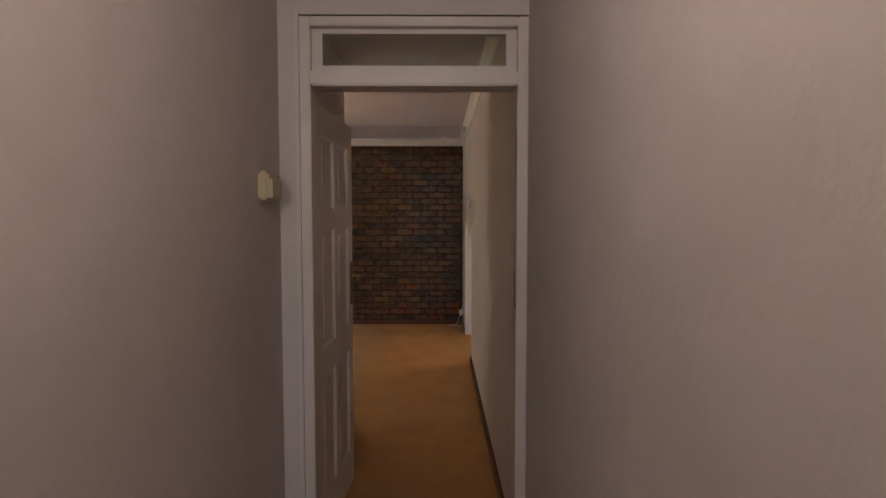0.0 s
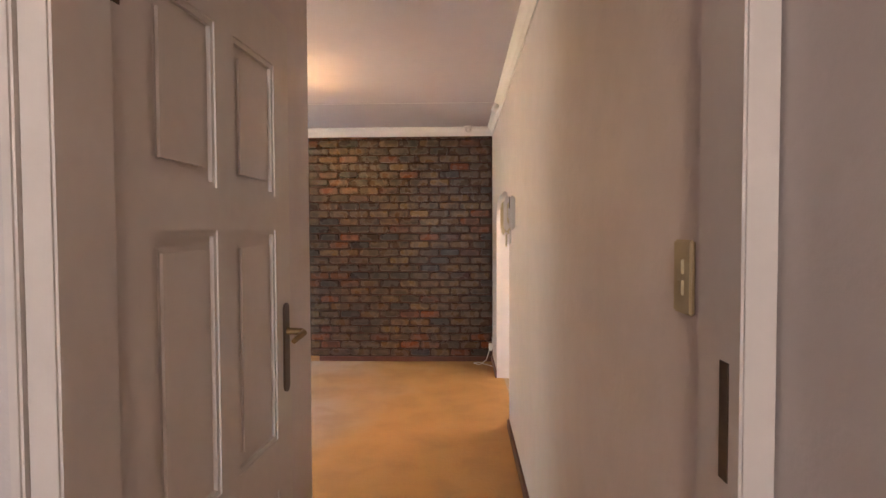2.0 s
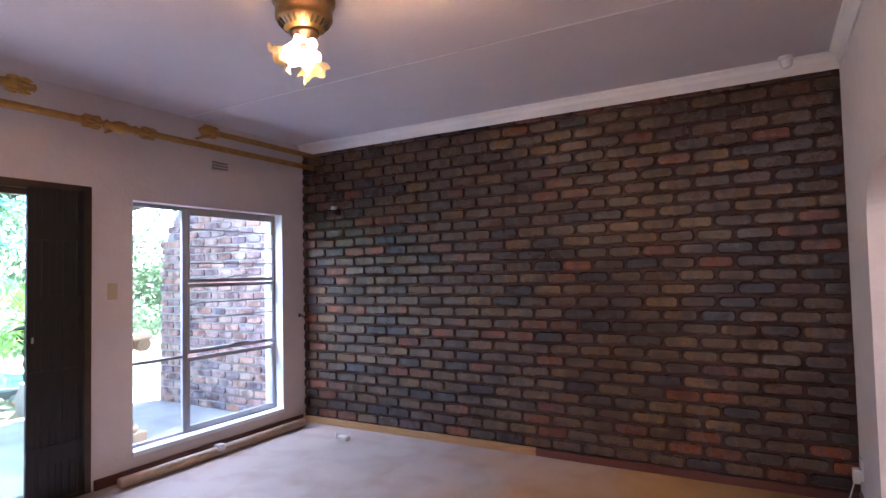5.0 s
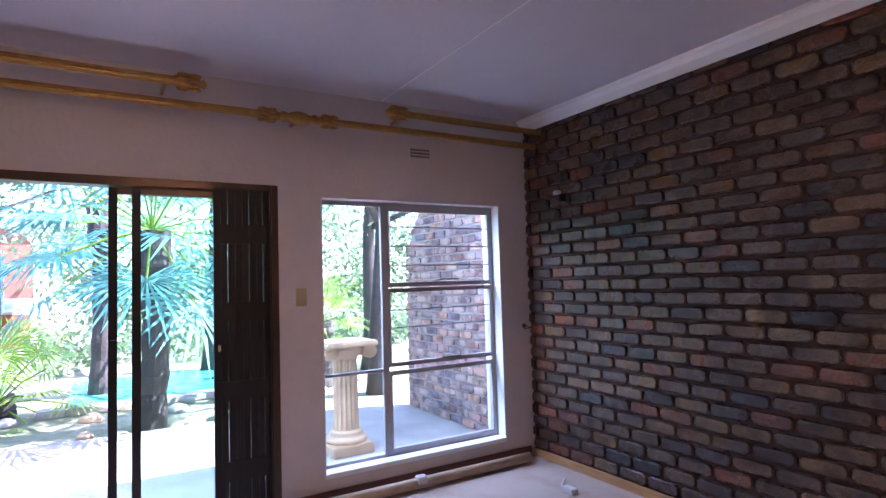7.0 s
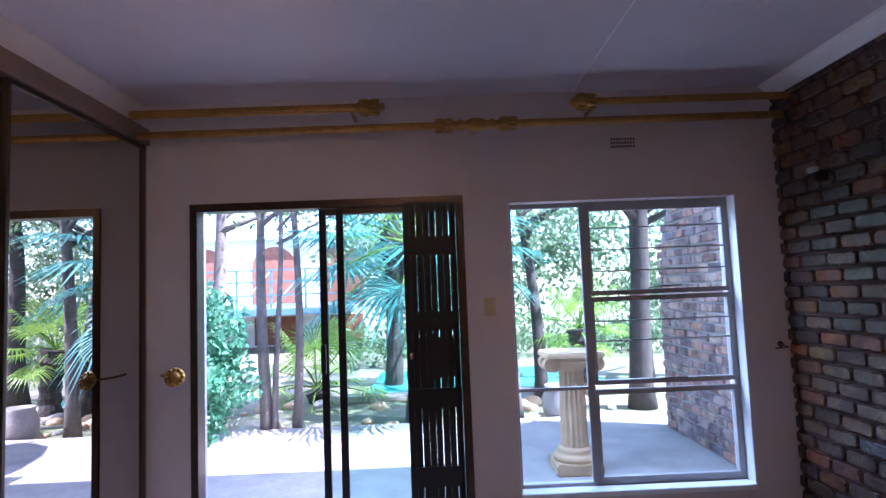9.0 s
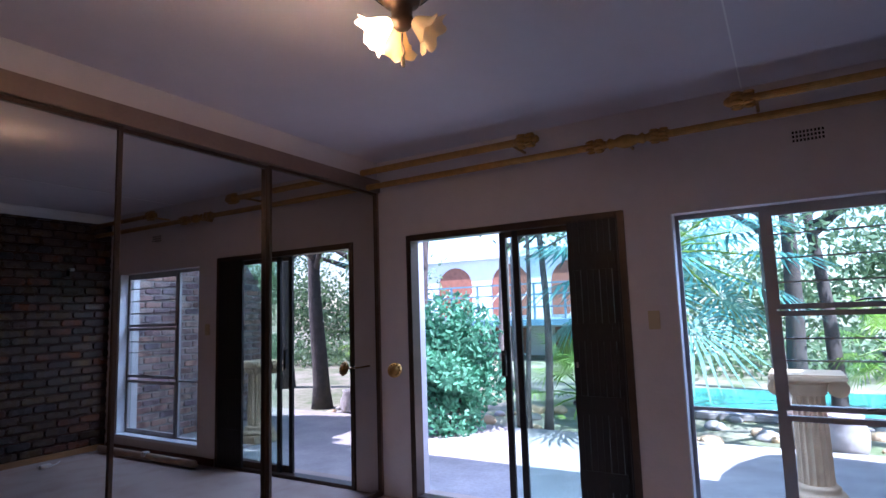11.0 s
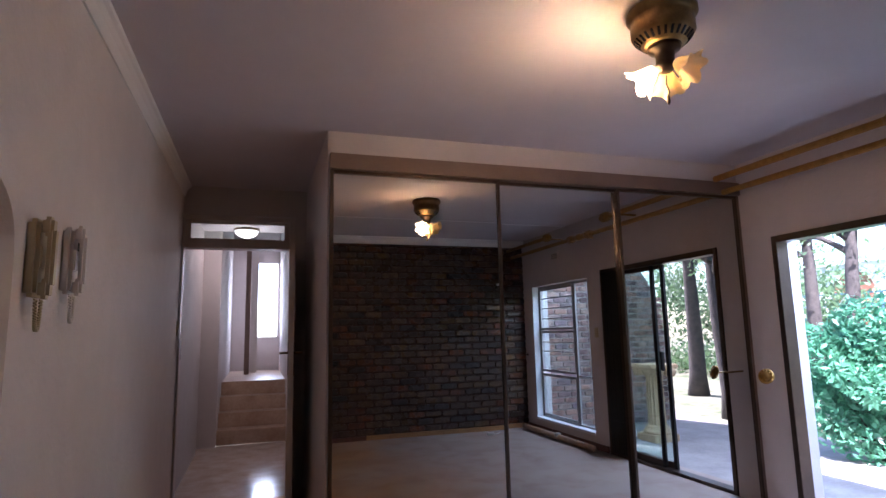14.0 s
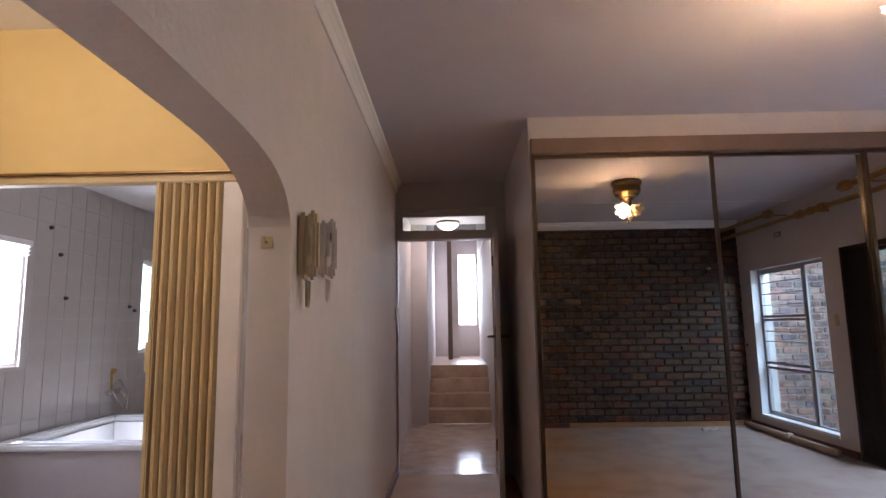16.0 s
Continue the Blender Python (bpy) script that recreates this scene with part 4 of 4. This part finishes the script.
structure("patio", box((-7.4, -20, -0.9), (XW - 0.24, 30, -0.10)), PAVE, "grey paved patio")
structure("ground_behind", box((-7.4, -50, -1.2), (60, 60, -0.95)), EARTH)


def column():
    c = thing("stone_column", (-5.43, 7.22, -0.10), "cast stone pedestal column with fluted shaft and scroll capital on the patio", "column")
    c.scale = (1.0, 1.0, 0.94)
    part("plinth", box((-0.19, -0.19, 0), (0.19, 0.19, 0.10), 0.01), SANDSTONE, c)
    part("base", lathe([(0.18, 0.10), (0.185, 0.13), (0.17, 0.155), (0.14, 0.17), (0.15, 0.19), (0.125, 0.215)], 32), SANDSTONE, c, smooth=True)
    bm = bmesh.new()
    rings, steps = [], 96
    for z, r in ((0.215, 0.118), (0.25, 0.115), (0.5, 0.112), (0.86, 0.105), (0.90, 0.11)):
        rings.append([bm.verts.new(((r - 0.012 * abs(math.sin(8 * 2 * math.pi * i / steps))) * math.cos(2 * math.pi * i / steps), (r - 0.012 * abs(math.sin(8 * 2 * math.pi * i / steps))) * math.sin(2 * math.pi * i / steps), z)) for i in range(steps)])
    for a, b in zip(rings, rings[1:]):
        for i in range(steps):
            bm.faces.new((a[i], a[(i + 1) % steps], b[(i + 1) % steps], b[i]))
    part("shaft", bm, SANDSTONE, c)
    cap = bmesh.new()
    add_lathe(cap, [(0.11, 0.88), (0.14, 0.93), (0.17, 0.97), (0.17, 1.0)], 32)
    for sx in (-1, 1):
        for sy in (-1, 1):
            add_lathe(cap, [(0.065, -0.05), (0.07, 0), (0.065, 0.05)], 20, Matrix.Translation((sx * 0.10, sy * 0.185, 0.945)) @ pose(0, 0, 0, 0, 90, 0))
            add_lathe(cap, [(0.03, -0.06), (0.03, 0.06)], 16, Matrix.Translation((sx * 0.10, sy * 0.185, 0.945)) @ pose(0, 0, 0, 0, 90, 0))
    part("capital", cap, SANDSTONE, c, "scroll capital")
    part("abacus", box((-0.21, -0.24, 0.995), (0.21, 0.24, 1.05), 0.012), SANDSTONE, c)


column()


def leaf_cloud(rng, n, centre, size, leaf, hollow=0.6):
    """Leaves as small bent quads spread through an uneven cloud."""
    verts, faces = [], []
    for _ in range(n):
        d = rng.normal(size=3)
        d /= np.linalg.norm(d)
        lump = 1 + 0.22 * math.sin(5 * d[0] + 3 * d[1]) + 0.15 * math.sin(7 * d[2] + 4 * d[1])
        p = np.array(centre) + d * np.array(size) * (hollow + (1 - hollow) * rng.random()) * lump
        a, b = rng.normal(size=3), rng.normal(size=3)
        a /= np.linalg.norm(a)
        b = np.cross(a, b)
        b /= np.linalg.norm(b)
        s = leaf * (0.6 + 0.8 * rng.random())
        k = len(verts)
        verts += [tuple(p - a * s), tuple(p + b * s * 0.4), tuple(p + a * s), tuple(p - b * s * 0.4)]
        faces.append((k, k + 1, k + 2, k + 3))
    return verts, faces


def cloud_part(name, clouds, mat, parent, label=""):
    verts, faces = [], []
    for v, f in clouds:
        k = len(verts)
        verts += v
        faces += [tuple(i + k for i in q) for q in f]
    me = bpy.data.meshes.new(name)
    me.from_pydata(verts, [], faces)
    me.materials.append(mat)
    ob = new(name, me)
    ob.parent = parent
    return tagged(ob, label=label)


def tree(place, height, radius, seed, mat=LEAF2, bark=BARK, crown=(1.6, 1.6, 1.3), lean=0.0, leaves=5000, leaf=0.07, label="garden tree with a dark trunk and light open crown"):
    rng = np.random.default_rng(seed)
    t = thing("tree", place, label, "tree", "garden trees")
    top = (lean, 0.3 * lean, height)
    bm = bmesh.new()
    pts = [(lean * u + 0.05 * math.sin(5 * u + seed), 0.3 * lean * u + 0.05 * math.sin(4 * u + 2 * seed), height * u) for u in np.linspace(0, 1, 9)]
    add_tube(bm, pts, [radius * (1.25 if i == 0 else 1 - 0.06 * i) for i in range(9)], 12)
    clouds = []
    for i in range(7):
        a = 2 * math.pi * i / 7 + seed
        z = height * (0.72 + 0.05 * i)
        base = (lean * z / height, 0.3 * lean * z / height, min(z, height) - 0.05)
        r = 0.55 + 0.4 * rng.random()
        tip = (base[0] + crown[0] * r * math.cos(a), base[1] + crown[1] * r * math.sin(a), base[2] + crown[2] * (0.2 + 0.6 * rng.random()))
        add_tube(bm, [base, tuple((p + q) / 2 + 0.08 for p, q in zip(base, tip)), tip], [radius * 0.45, radius * 0.3, radius * 0.12], 7)
        clouds.append(leaf_cloud(rng, leaves // 7, tip, [c * 0.55 for c in crown], leaf, 0.15))
    part("trunk", bm, bark, t, smooth=True)
    cloud_part("crown", clouds, mat, t)
    return t


def fan_palm(place, height, seed, fronds=22, mat=PALM, size=1.0):
    rng = np.random.default_rng(seed)
    t = thing("fan_palm", place, "fan palm with a shaggy trunk and blue-green fronds", "palm", "garden palms")
    bm = bmesh.new()
    pts = [(0.08 * math.sin(2 * u + seed), 0.05 * math.sin(3 * u), height * u) for u in np.linspace(0, 1, 12)]
    add_tube(bm, pts, [0.14 + 0.025 * (i % 2) + (0.05 if i > 8 else 0) + (0.03 if i == 0 else 0) for i in range(12)], 14)
    part("trunk", bm, BARK, t)
    verts, faces = [], []
    stems = bmesh.new()
    for f in range(fronds):
        a = 2 * math.pi * f * 0.382 + rng.random() * 0.4
        el = radians(62 - 118 * f / fronds + rng.random() * 12)
        out = Vector((math.cos(a) * math.cos(el), math.sin(a) * math.cos(el), math.sin(el)))
        base = Vector(pts[-1])
        hub = base + out * size * (0.75 + 0.35 * rng.random())
        add_tube(stems, [base, (base + hub) / 2 + Vector((0, 0, 0.05)), hub], 0.012, 5)
        side = out.cross(Vector((0, 0, 1)))
        side = side.normalized() if side.length > 0.05 else Vector((1, 0, 0))
        nrm = side.cross(out)
        for b in range(26):
            ang = radians(-130 + 260 * b / 25)
            way = (out * math.cos(ang) + side * math.sin(ang)).normalized()
            length = size * (0.72 - 0.14 * abs(ang) / 2.3) * (0.9 + 0.2 * rng.random())
            perp = way.cross(nrm).normalized() * 0.019 * size
            mid = hub + way * length * 0.55 + nrm * 0.03
            tip = hub + way * length + Vector((0, 0, -0.12 * length - 0.08 * rng.random()))
            k = len(verts)
            verts += [tuple(hub), tuple(mid + perp), tuple(tip), tuple(mid - perp)]
            faces.append((k, k + 1, k + 2, k + 3))
    part("stalk", stems, LIME, t)
    me = bpy.data.meshes.new("fronds")
    me.from_pydata(verts, [], faces)
    me.materials.append(mat)
    ob = new("fronds", me)
    ob.parent = t
    return t


def bush(place, size, seed, n=7000, mat=LEAF, leaf=0.05, label="dense clipped green shrub"):
    rng = np.random.default_rng(seed)
    t = thing("shrub", place, label, "shrub")
    bm = bmesh.new()
    for i in range(6):
        a = 2 * math.pi * i / 6
        add_tube(bm, [(0.05 * math.cos(a), 0.05 * math.sin(a), -0.1), (0.5 * size[0] * math.cos(a), 0.5 * size[1] * math.sin(a), size[2] * 1.1)], [0.03, 0.01], 6)
    part("stems", bm, BARK, t)
    cloud_part("foliage", [leaf_cloud(rng, n, (0, 0, size[2]), size, leaf, 0.72), leaf_cloud(rng, n // 3, (0, 0, size[2]), [s * 0.7 for s in size], leaf, 0.3)], mat, t)
    return t


bush((-6.80, 3.27, -0.06), (0.70, 0.69, 0.77), 3, n=8500, leaf=0.050)
fan_palm((-7.9, 5.82, -0.22), 2.3, 5, fronds=30, size=1.2)
fan_palm((-11.0, 5.3, -0.22), 3.0, 7, fronds=20)
fan_palm((-9.3, 8.3, -0.22), 1.0, 9, fronds=16, mat=LIME, size=0.6)
fan_palm((-9.6, 4.2, -0.22), 0.25, 12, fronds=18, mat=LIME, size=0.8)

for _i, (_x, _y, _h, _r, _l, _b) in enumerate(((-7.5, 4.02, 3.7, 0.075, -0.2, BARKP), (-7.45, 4.2, 3.3, 0.04, 0.15, BARKP), (-7.5, 4.38, 3.9, 0.055, 0.1, BARKP), (-7.75, 7.0, 3.4, 0.09, 0.2, BARKP), (-8.2, 8.85, 3.6, 0.16, 0.05, BARK), (-8.9, 7.6, 3.3, 0.10, -0.5, BARK), (-10.5, 9.6, 3.8, 0.16, 0.3, BARK), (-11.5, 2.0, 4.2, 0.15, 0.2, BARKP), (-12.5, 7.2, 4.6, 0.18, 0.1, BARK), (-10.2, 11.8, 4.2, 0.2, 0.0, BARK), (-9.5, 1.2, 3.9, 0.14, -0.3, BARK), (-12.0, -1.5, 4.4, 0.17, 0.2, BARK), (-8.6, -1.6, 3.9, 0.15, 0.1, BARK))):
    tree((_x, _y, -0.25), _h, _r, 20 + _i, bark=_b, lean=_l, leaves=1100, crown=(1.5, 1.5, 1.0), leaf=0.055)


def far_woods():
    rng = np.random.default_rng(77)
    clouds = []
    for i in range(64):
        u = i / 63
        y = -16 + 40 * u
        x = -16.5 - 2.5 * rng.random() - (3.0 if -3.0 < y < 3.6 else 0)
        if -4.5 < y < 3.8:
            clouds.append(leaf_cloud(rng, 300, (-26, y, 2.0), (1.5, 1.5, 2.0), 0.16, 0.2))
            continue
        clouds.append(leaf_cloud(rng, 620, (x, y, 0.8 + 2.6 * rng.random()), (1.7, 1.9, 1.7), 0.11, 0.2))
        clouds.append(leaf_cloud(rng, 260, (x + 3, y, 0.2), (1.3, 1.3, 0.7), 0.09, 0.2))
    ob = cloud_part("woods", clouds, LEAF2, None, "")
    tagged(ob, "pale green woods and undergrowth behind the garden", "woods", kind="stuff")


far_woods()


def house():
    h = thing("neighbour_house", (-17.5, -1.0, -0.25), "pale house with red brick arches and a raised blue railed deck", "house")
    part("wall", box((-3.0, -8, 0), (-2.7, 5.2, 3.7)), CORNICE, h, "white wall")
    for y in (-5.6, -3.2, -0.8, 1.6, 3.9):
        b = bmesh.new()
        add_box(b, (-2.72, y - 0.75, 1.5), (-2.66, y + 0.75, 2.7))
        add_lathe(b, [(0.01, 0.055), (0.75, 0.055), (0.75, 0.06), (0.76, 0)], 24, Matrix.Translation((-2.72, y, 2.7)) @ pose(0, 0, 0, 0, 90, 0))
        part("arch", b, FACE_RED, h, "red brick arch")
        b = bmesh.new()
        add_box(b, (-2.72, y - 0.7, 0.1), (-2.655, y + 0.7, 1.05))
        part("door", b, FACE_RED, h)
    part("deck", box((-2.65, -8, 1.18), (0, 4.3, 1.36)), DECK, h, "blue-grey deck edge")
    for z in (1.75, 2.15, 2.5):
        part("rail", box((-0.06, -8, z), (0, 4.3, z + 0.05)), DECK, h, "blue-grey rail")
    for i in range(13):
        part("post", box((-0.07, -8 + i * 1.02, 1.36), (-0.01, -7.94 + i * 1.02, 2.5)), DECK, h)
    for i in range(12):
        y = -7.95 + i * 1.02
        part("brace", tube([(-0.03, y, 1.4), (-0.03, y + 1.0, 2.5)], 0.02, 6), CORNICE, h, "white diagonal brace")
        if i % 2 == 0:
            part("stilt", box((-0.4, y, 0), (-0.25, y + 0.15, 1.18)), BARK, h)
    part("roof", box((-3.3, -8.3, 3.7), (-2.45, 5.5, 3.8)), CORNICE, h, "white eave")


FACE_RED = material("red_brick_far", (0.34, 0.13, 0.08), 0.8, vary=0.3, scale=6)
DECK = material("blue_grey_paint", (0.10, 0.20, 0.27), 0.5, vary=0.2, scale=5)
house()

structure("pool", box((-12.6, 4.9, -0.22), (-9.7, 9.0, -0.195), 0.004), POOL, "turquoise garden pool")
structure("pool_kerb", box((-9.7, 4.6, -0.22), (-9.4, 9.2, -0.12), 0.02), PAVE, "pale stone pool edge")


def rocks():
    rng = random.Random(5)
    for i in range(46):
        x, y, s = rng.uniform(-9.4, -7.7), rng.uniform(2.2, 8.4), rng.uniform(0.05, 0.16)
        bm = bmesh.new()
        bmesh.ops.create_icosphere(bm, subdivisions=2, radius=s)
        for v in bm.verts:
            v.co *= 1 + 0.35 * noise.noise(v.co * 8 + Vector((i, 0, 0)))
            v.co.z *= 0.6
        ob = link_mesh("rock", bm, SANDSTONE if i % 3 else PAVE, True)
        ob.matrix_world = pose(x, y, -0.22 + s * 0.25, 0, 0, rng.uniform(0, 360))
        tagged(ob, "pale rounded garden rock beside the patio", "rock", "garden rocks")


rocks()

_p = thing("clay_pot", (-7.6, 7.55, -0.22), "pale grey clay garden pot", "pot")
part("pot", lathe([(0.12, 0), (0.19, 0.15), (0.2, 0.3), (0.15, 0.42), (0.17, 0.46), (0.14, 0.46), (0.12, 0.3)], 24), PAVE, _p, smooth=True)

_j = thing("cable_box", (-3.35, 7.95, 0.0), "small white cable junction box on the bare floor", "junction box")
part("case", box((-0.05, -0.03, 0), (0.05, 0.03, 0.035), 0.006), PALE, _j)
part("lead", tube([(-0.05, 0, 0.012), (-0.12, 0.04, 0.006), (-0.2, 0.14, 0.006)], 0.005, 6), PALE, _j)

# outer face of the house wall and the wing wall beside the window
def wing_wall():
    bm = bmesh.new()
    prof = [(-4.36, -0.1), (-6.75, -0.1), (-6.72, 1.2), (-6.6, 1.9), (-6.3, 2.35), (-5.8, 2.65), (-5.3, 2.8), (-4.36, 2.8)]
    for y in (8.54, 8.74):
        bm.faces.new([bm.verts.new((x, y, z)) for x, z in prof])
    bm.verts.ensure_lookup_table()
    n = len(prof)
    for i in range(n):
        j = (i + 1) % n
        bm.faces.new([bm.verts[k] for k in (i, j, n + j, n + i)])
    bmesh.ops.recalc_face_normals(bm, faces=bm.faces)
    return structure("wing_wall", bm, PAVE, "face brick garden wing wall with a curved end")


WING = wing_wall()
structure("eave", box((XW - 0.7, -2.0, 2.75), (XW - 0.24, 10.0, 2.87)), CORNICE, "white roof eave")


# frosted dome in the hall
_d = thing("hall_ceiling_light", (-0.22, 0.56, CZ), "frosted glass dome ceiling light in the hall", "ceiling lamp")
part("rim", lathe([(0.15, 0), (0.155, -0.015), (0.15, -0.025)], 32), BRASS, _d)
part("dome", lathe([(0.145, -0.025), (0.13, -0.06), (0.09, -0.09), (0.04, -0.105), (0.01, -0.108)], 32), DOME, _d, smooth=True)

# ceiling joint strip
structure("ceiling_joint", box((XW + 0.01, 7.02, CZ - 0.003), (XE - 0.08, 7.028, CZ)), CORNICE, "thin ceiling board joint")


# ---- bricks, last ----
def brick_mesh(name, w, h, d, seed, mat):
    """One worn brick face: a rounded slab with a slightly uneven front, front towards -y."""
    rng = random.Random(seed)
    bm = bmesh.new()
    back, front = [], []
    for x, z in ((0, 0), (w, 0), (w, h), (0, h)):
        back.append(bm.verts.new((x, 0, z)))
    shape = []
    c = 0.016
    for x, z in ((c, 0), (w - c, 0), (w, c), (w, h - c), (w - c, h), (c, h), (0, h - c), (0, c)):
        shape.append((x + rng.uniform(-0.002, 0.002), z + rng.uniform(-0.002, 0.002)))
    mid = [bm.verts.new((x, -d * 0.6, z)) for x, z in shape]
    rear = [bm.verts.new((x, 0, z)) for x, z in shape]
    for v in back:
        bm.verts.remove(v)
    cx, cz = w / 2, h / 2
    face = [bm.verts.new((x + (cx - x) * 0.06, -d + rng.uniform(-0.002, 0.002), z + (cz - z) * 0.16)) for x, z in shape]
    for a, b in ((rear, mid), (mid, face)):
        for i in range(8):
            j = (i + 1) % 8
            bm.faces.new((a[i], a[j], b[j], b[i]))
    bm.faces.new(face)
    bmesh.ops.recalc_face_normals(bm, faces=bm.faces)
    me = bpy.data.meshes.new(name)
    bm.to_mesh(me)
    bm.free()
    me.materials.append(mat)
    return me


def brick_wall(parent, origin, along, normal_sign, length, z0, courses, pitch, course, bond, nearest, mat, mat_joined, depth=0.02, keep=lambda r, lo, hi: True):
    """Running-bond bricks proud of their mortar. origin: the wall's foot; along: its direction; those nearest the middle are parts, the rest one mesh."""
    a = Vector(along)
    rot = Matrix.Rotation(math.atan2(a.y, a.x), 4, "Z")
    w, h = pitch - 0.016, course - 0.018
    full = [brick_mesh("brick", w, h, depth, k, mat) for k in range(6)]
    rest_v, rest_f = [], []
    rng = random.Random(11)
    spots = []
    for r in range(courses):
        s = -pitch * (0.5 if r % 2 else 0.0) + bond
        while s < length - 0.002:
            lo, hi = max(s, 0), min(s + w, length)
            if hi - lo > 0.03:
                spots.append((r, lo, hi))
            s += pitch
    spots.sort(key=lambda q: abs((q[1] + q[2]) / 2 - nearest[0]) + abs(z0 + q[0] * course - nearest[1]) * 0.8)
    spots = [q for q in spots if keep(*q)]
    for n, (r, lo, hi) in enumerate(spots):
        z = z0 + r * course + rng.uniform(-0.0015, 0.0015)
        p = Vector(origin) + a * lo + Vector((0, 0, z))
        out = rng.uniform(-0.003, 0.004)
        m = Matrix.Translation(p) @ rot @ Matrix.Translation((0, -out, 0)) @ Matrix.Rotation(rng.uniform(-0.009, 0.009), 4, "Y") @ Matrix.Rotation(rng.uniform(-0.012, 0.012), 4, "Z") @ Matrix.Rotation(rng.uniform(-0.02, 0.02), 4, "X") @ Matrix.Diagonal(((hi - lo) / w, 1, 1, 1))
        me = full[rng.randrange(6)]
        if n < 300:
            ob = new("brick", me)
            ob.matrix_world = m
            ob.parent = parent
        else:
            k = len(rest_v)
            rest_v += [tuple(m @ v.co) for v in me.vertices]
            rest_f += [tuple(i + k for i in f.vertices) for f in me.polygons]
    if rest_v:
        me = bpy.data.meshes.new("bricks")
        me.from_pydata(rest_v, [], rest_f)
        me.materials.append(mat_joined)
        ob = new("bricks", me)
        ob.parent = parent
        tagged(ob, kind="stuff")


_north = bpy.data.objects["wall_north"]
brick_wall(_north, (XW, YB + 0.012, 0), (1, 0, 0), 1, XE - XW, 0.062, 29, 0.232, 0.0892, -0.05, (3.0, 1.5), CLINKER, CLINKER_J)
brick_wall(WING, (-6.72, 8.54, -0.1), (1, 0, 0), 1, 2.35, 0.01, 29, 0.232, 0.0892, 0.03, (1.0, 1.2), FACE, FACE_J, keep=lambda r, lo, hi: r * 0.0892 < 1.9 + 0.85 * (1 - max(0, 1.15 - lo) ** 2 / 1.32))


def tile_wall():
    """Bathroom wall tiles, each a thin piece on the grout."""
    bm = box((-0.005, 0.002, 0.002), (0, 0.200, 0.200))
    full = bpy.data.meshes.new("tile")
    bm.to_mesh(full)
    bm.free()
    full.materials.append(BTILE)
    wall = bpy.data.objects["wall_bath_east"]
    for i in range(22):
        for j in range(13):
            y0, z0 = 0.41 + i * 0.205, j * 0.205
            if any(y0 + 0.2 > a and y0 < b and z0 + 0.2 > c and z0 < d for a, b, c, d in ((3.35, 4.2, 1.05, 2.07), (1.05, 1.61, 1.08, 2.11))):
                continue
            ob = new("tile", full)
            ob.location = (3.215, y0, z0)
            ob.parent = wall


tile_wall()
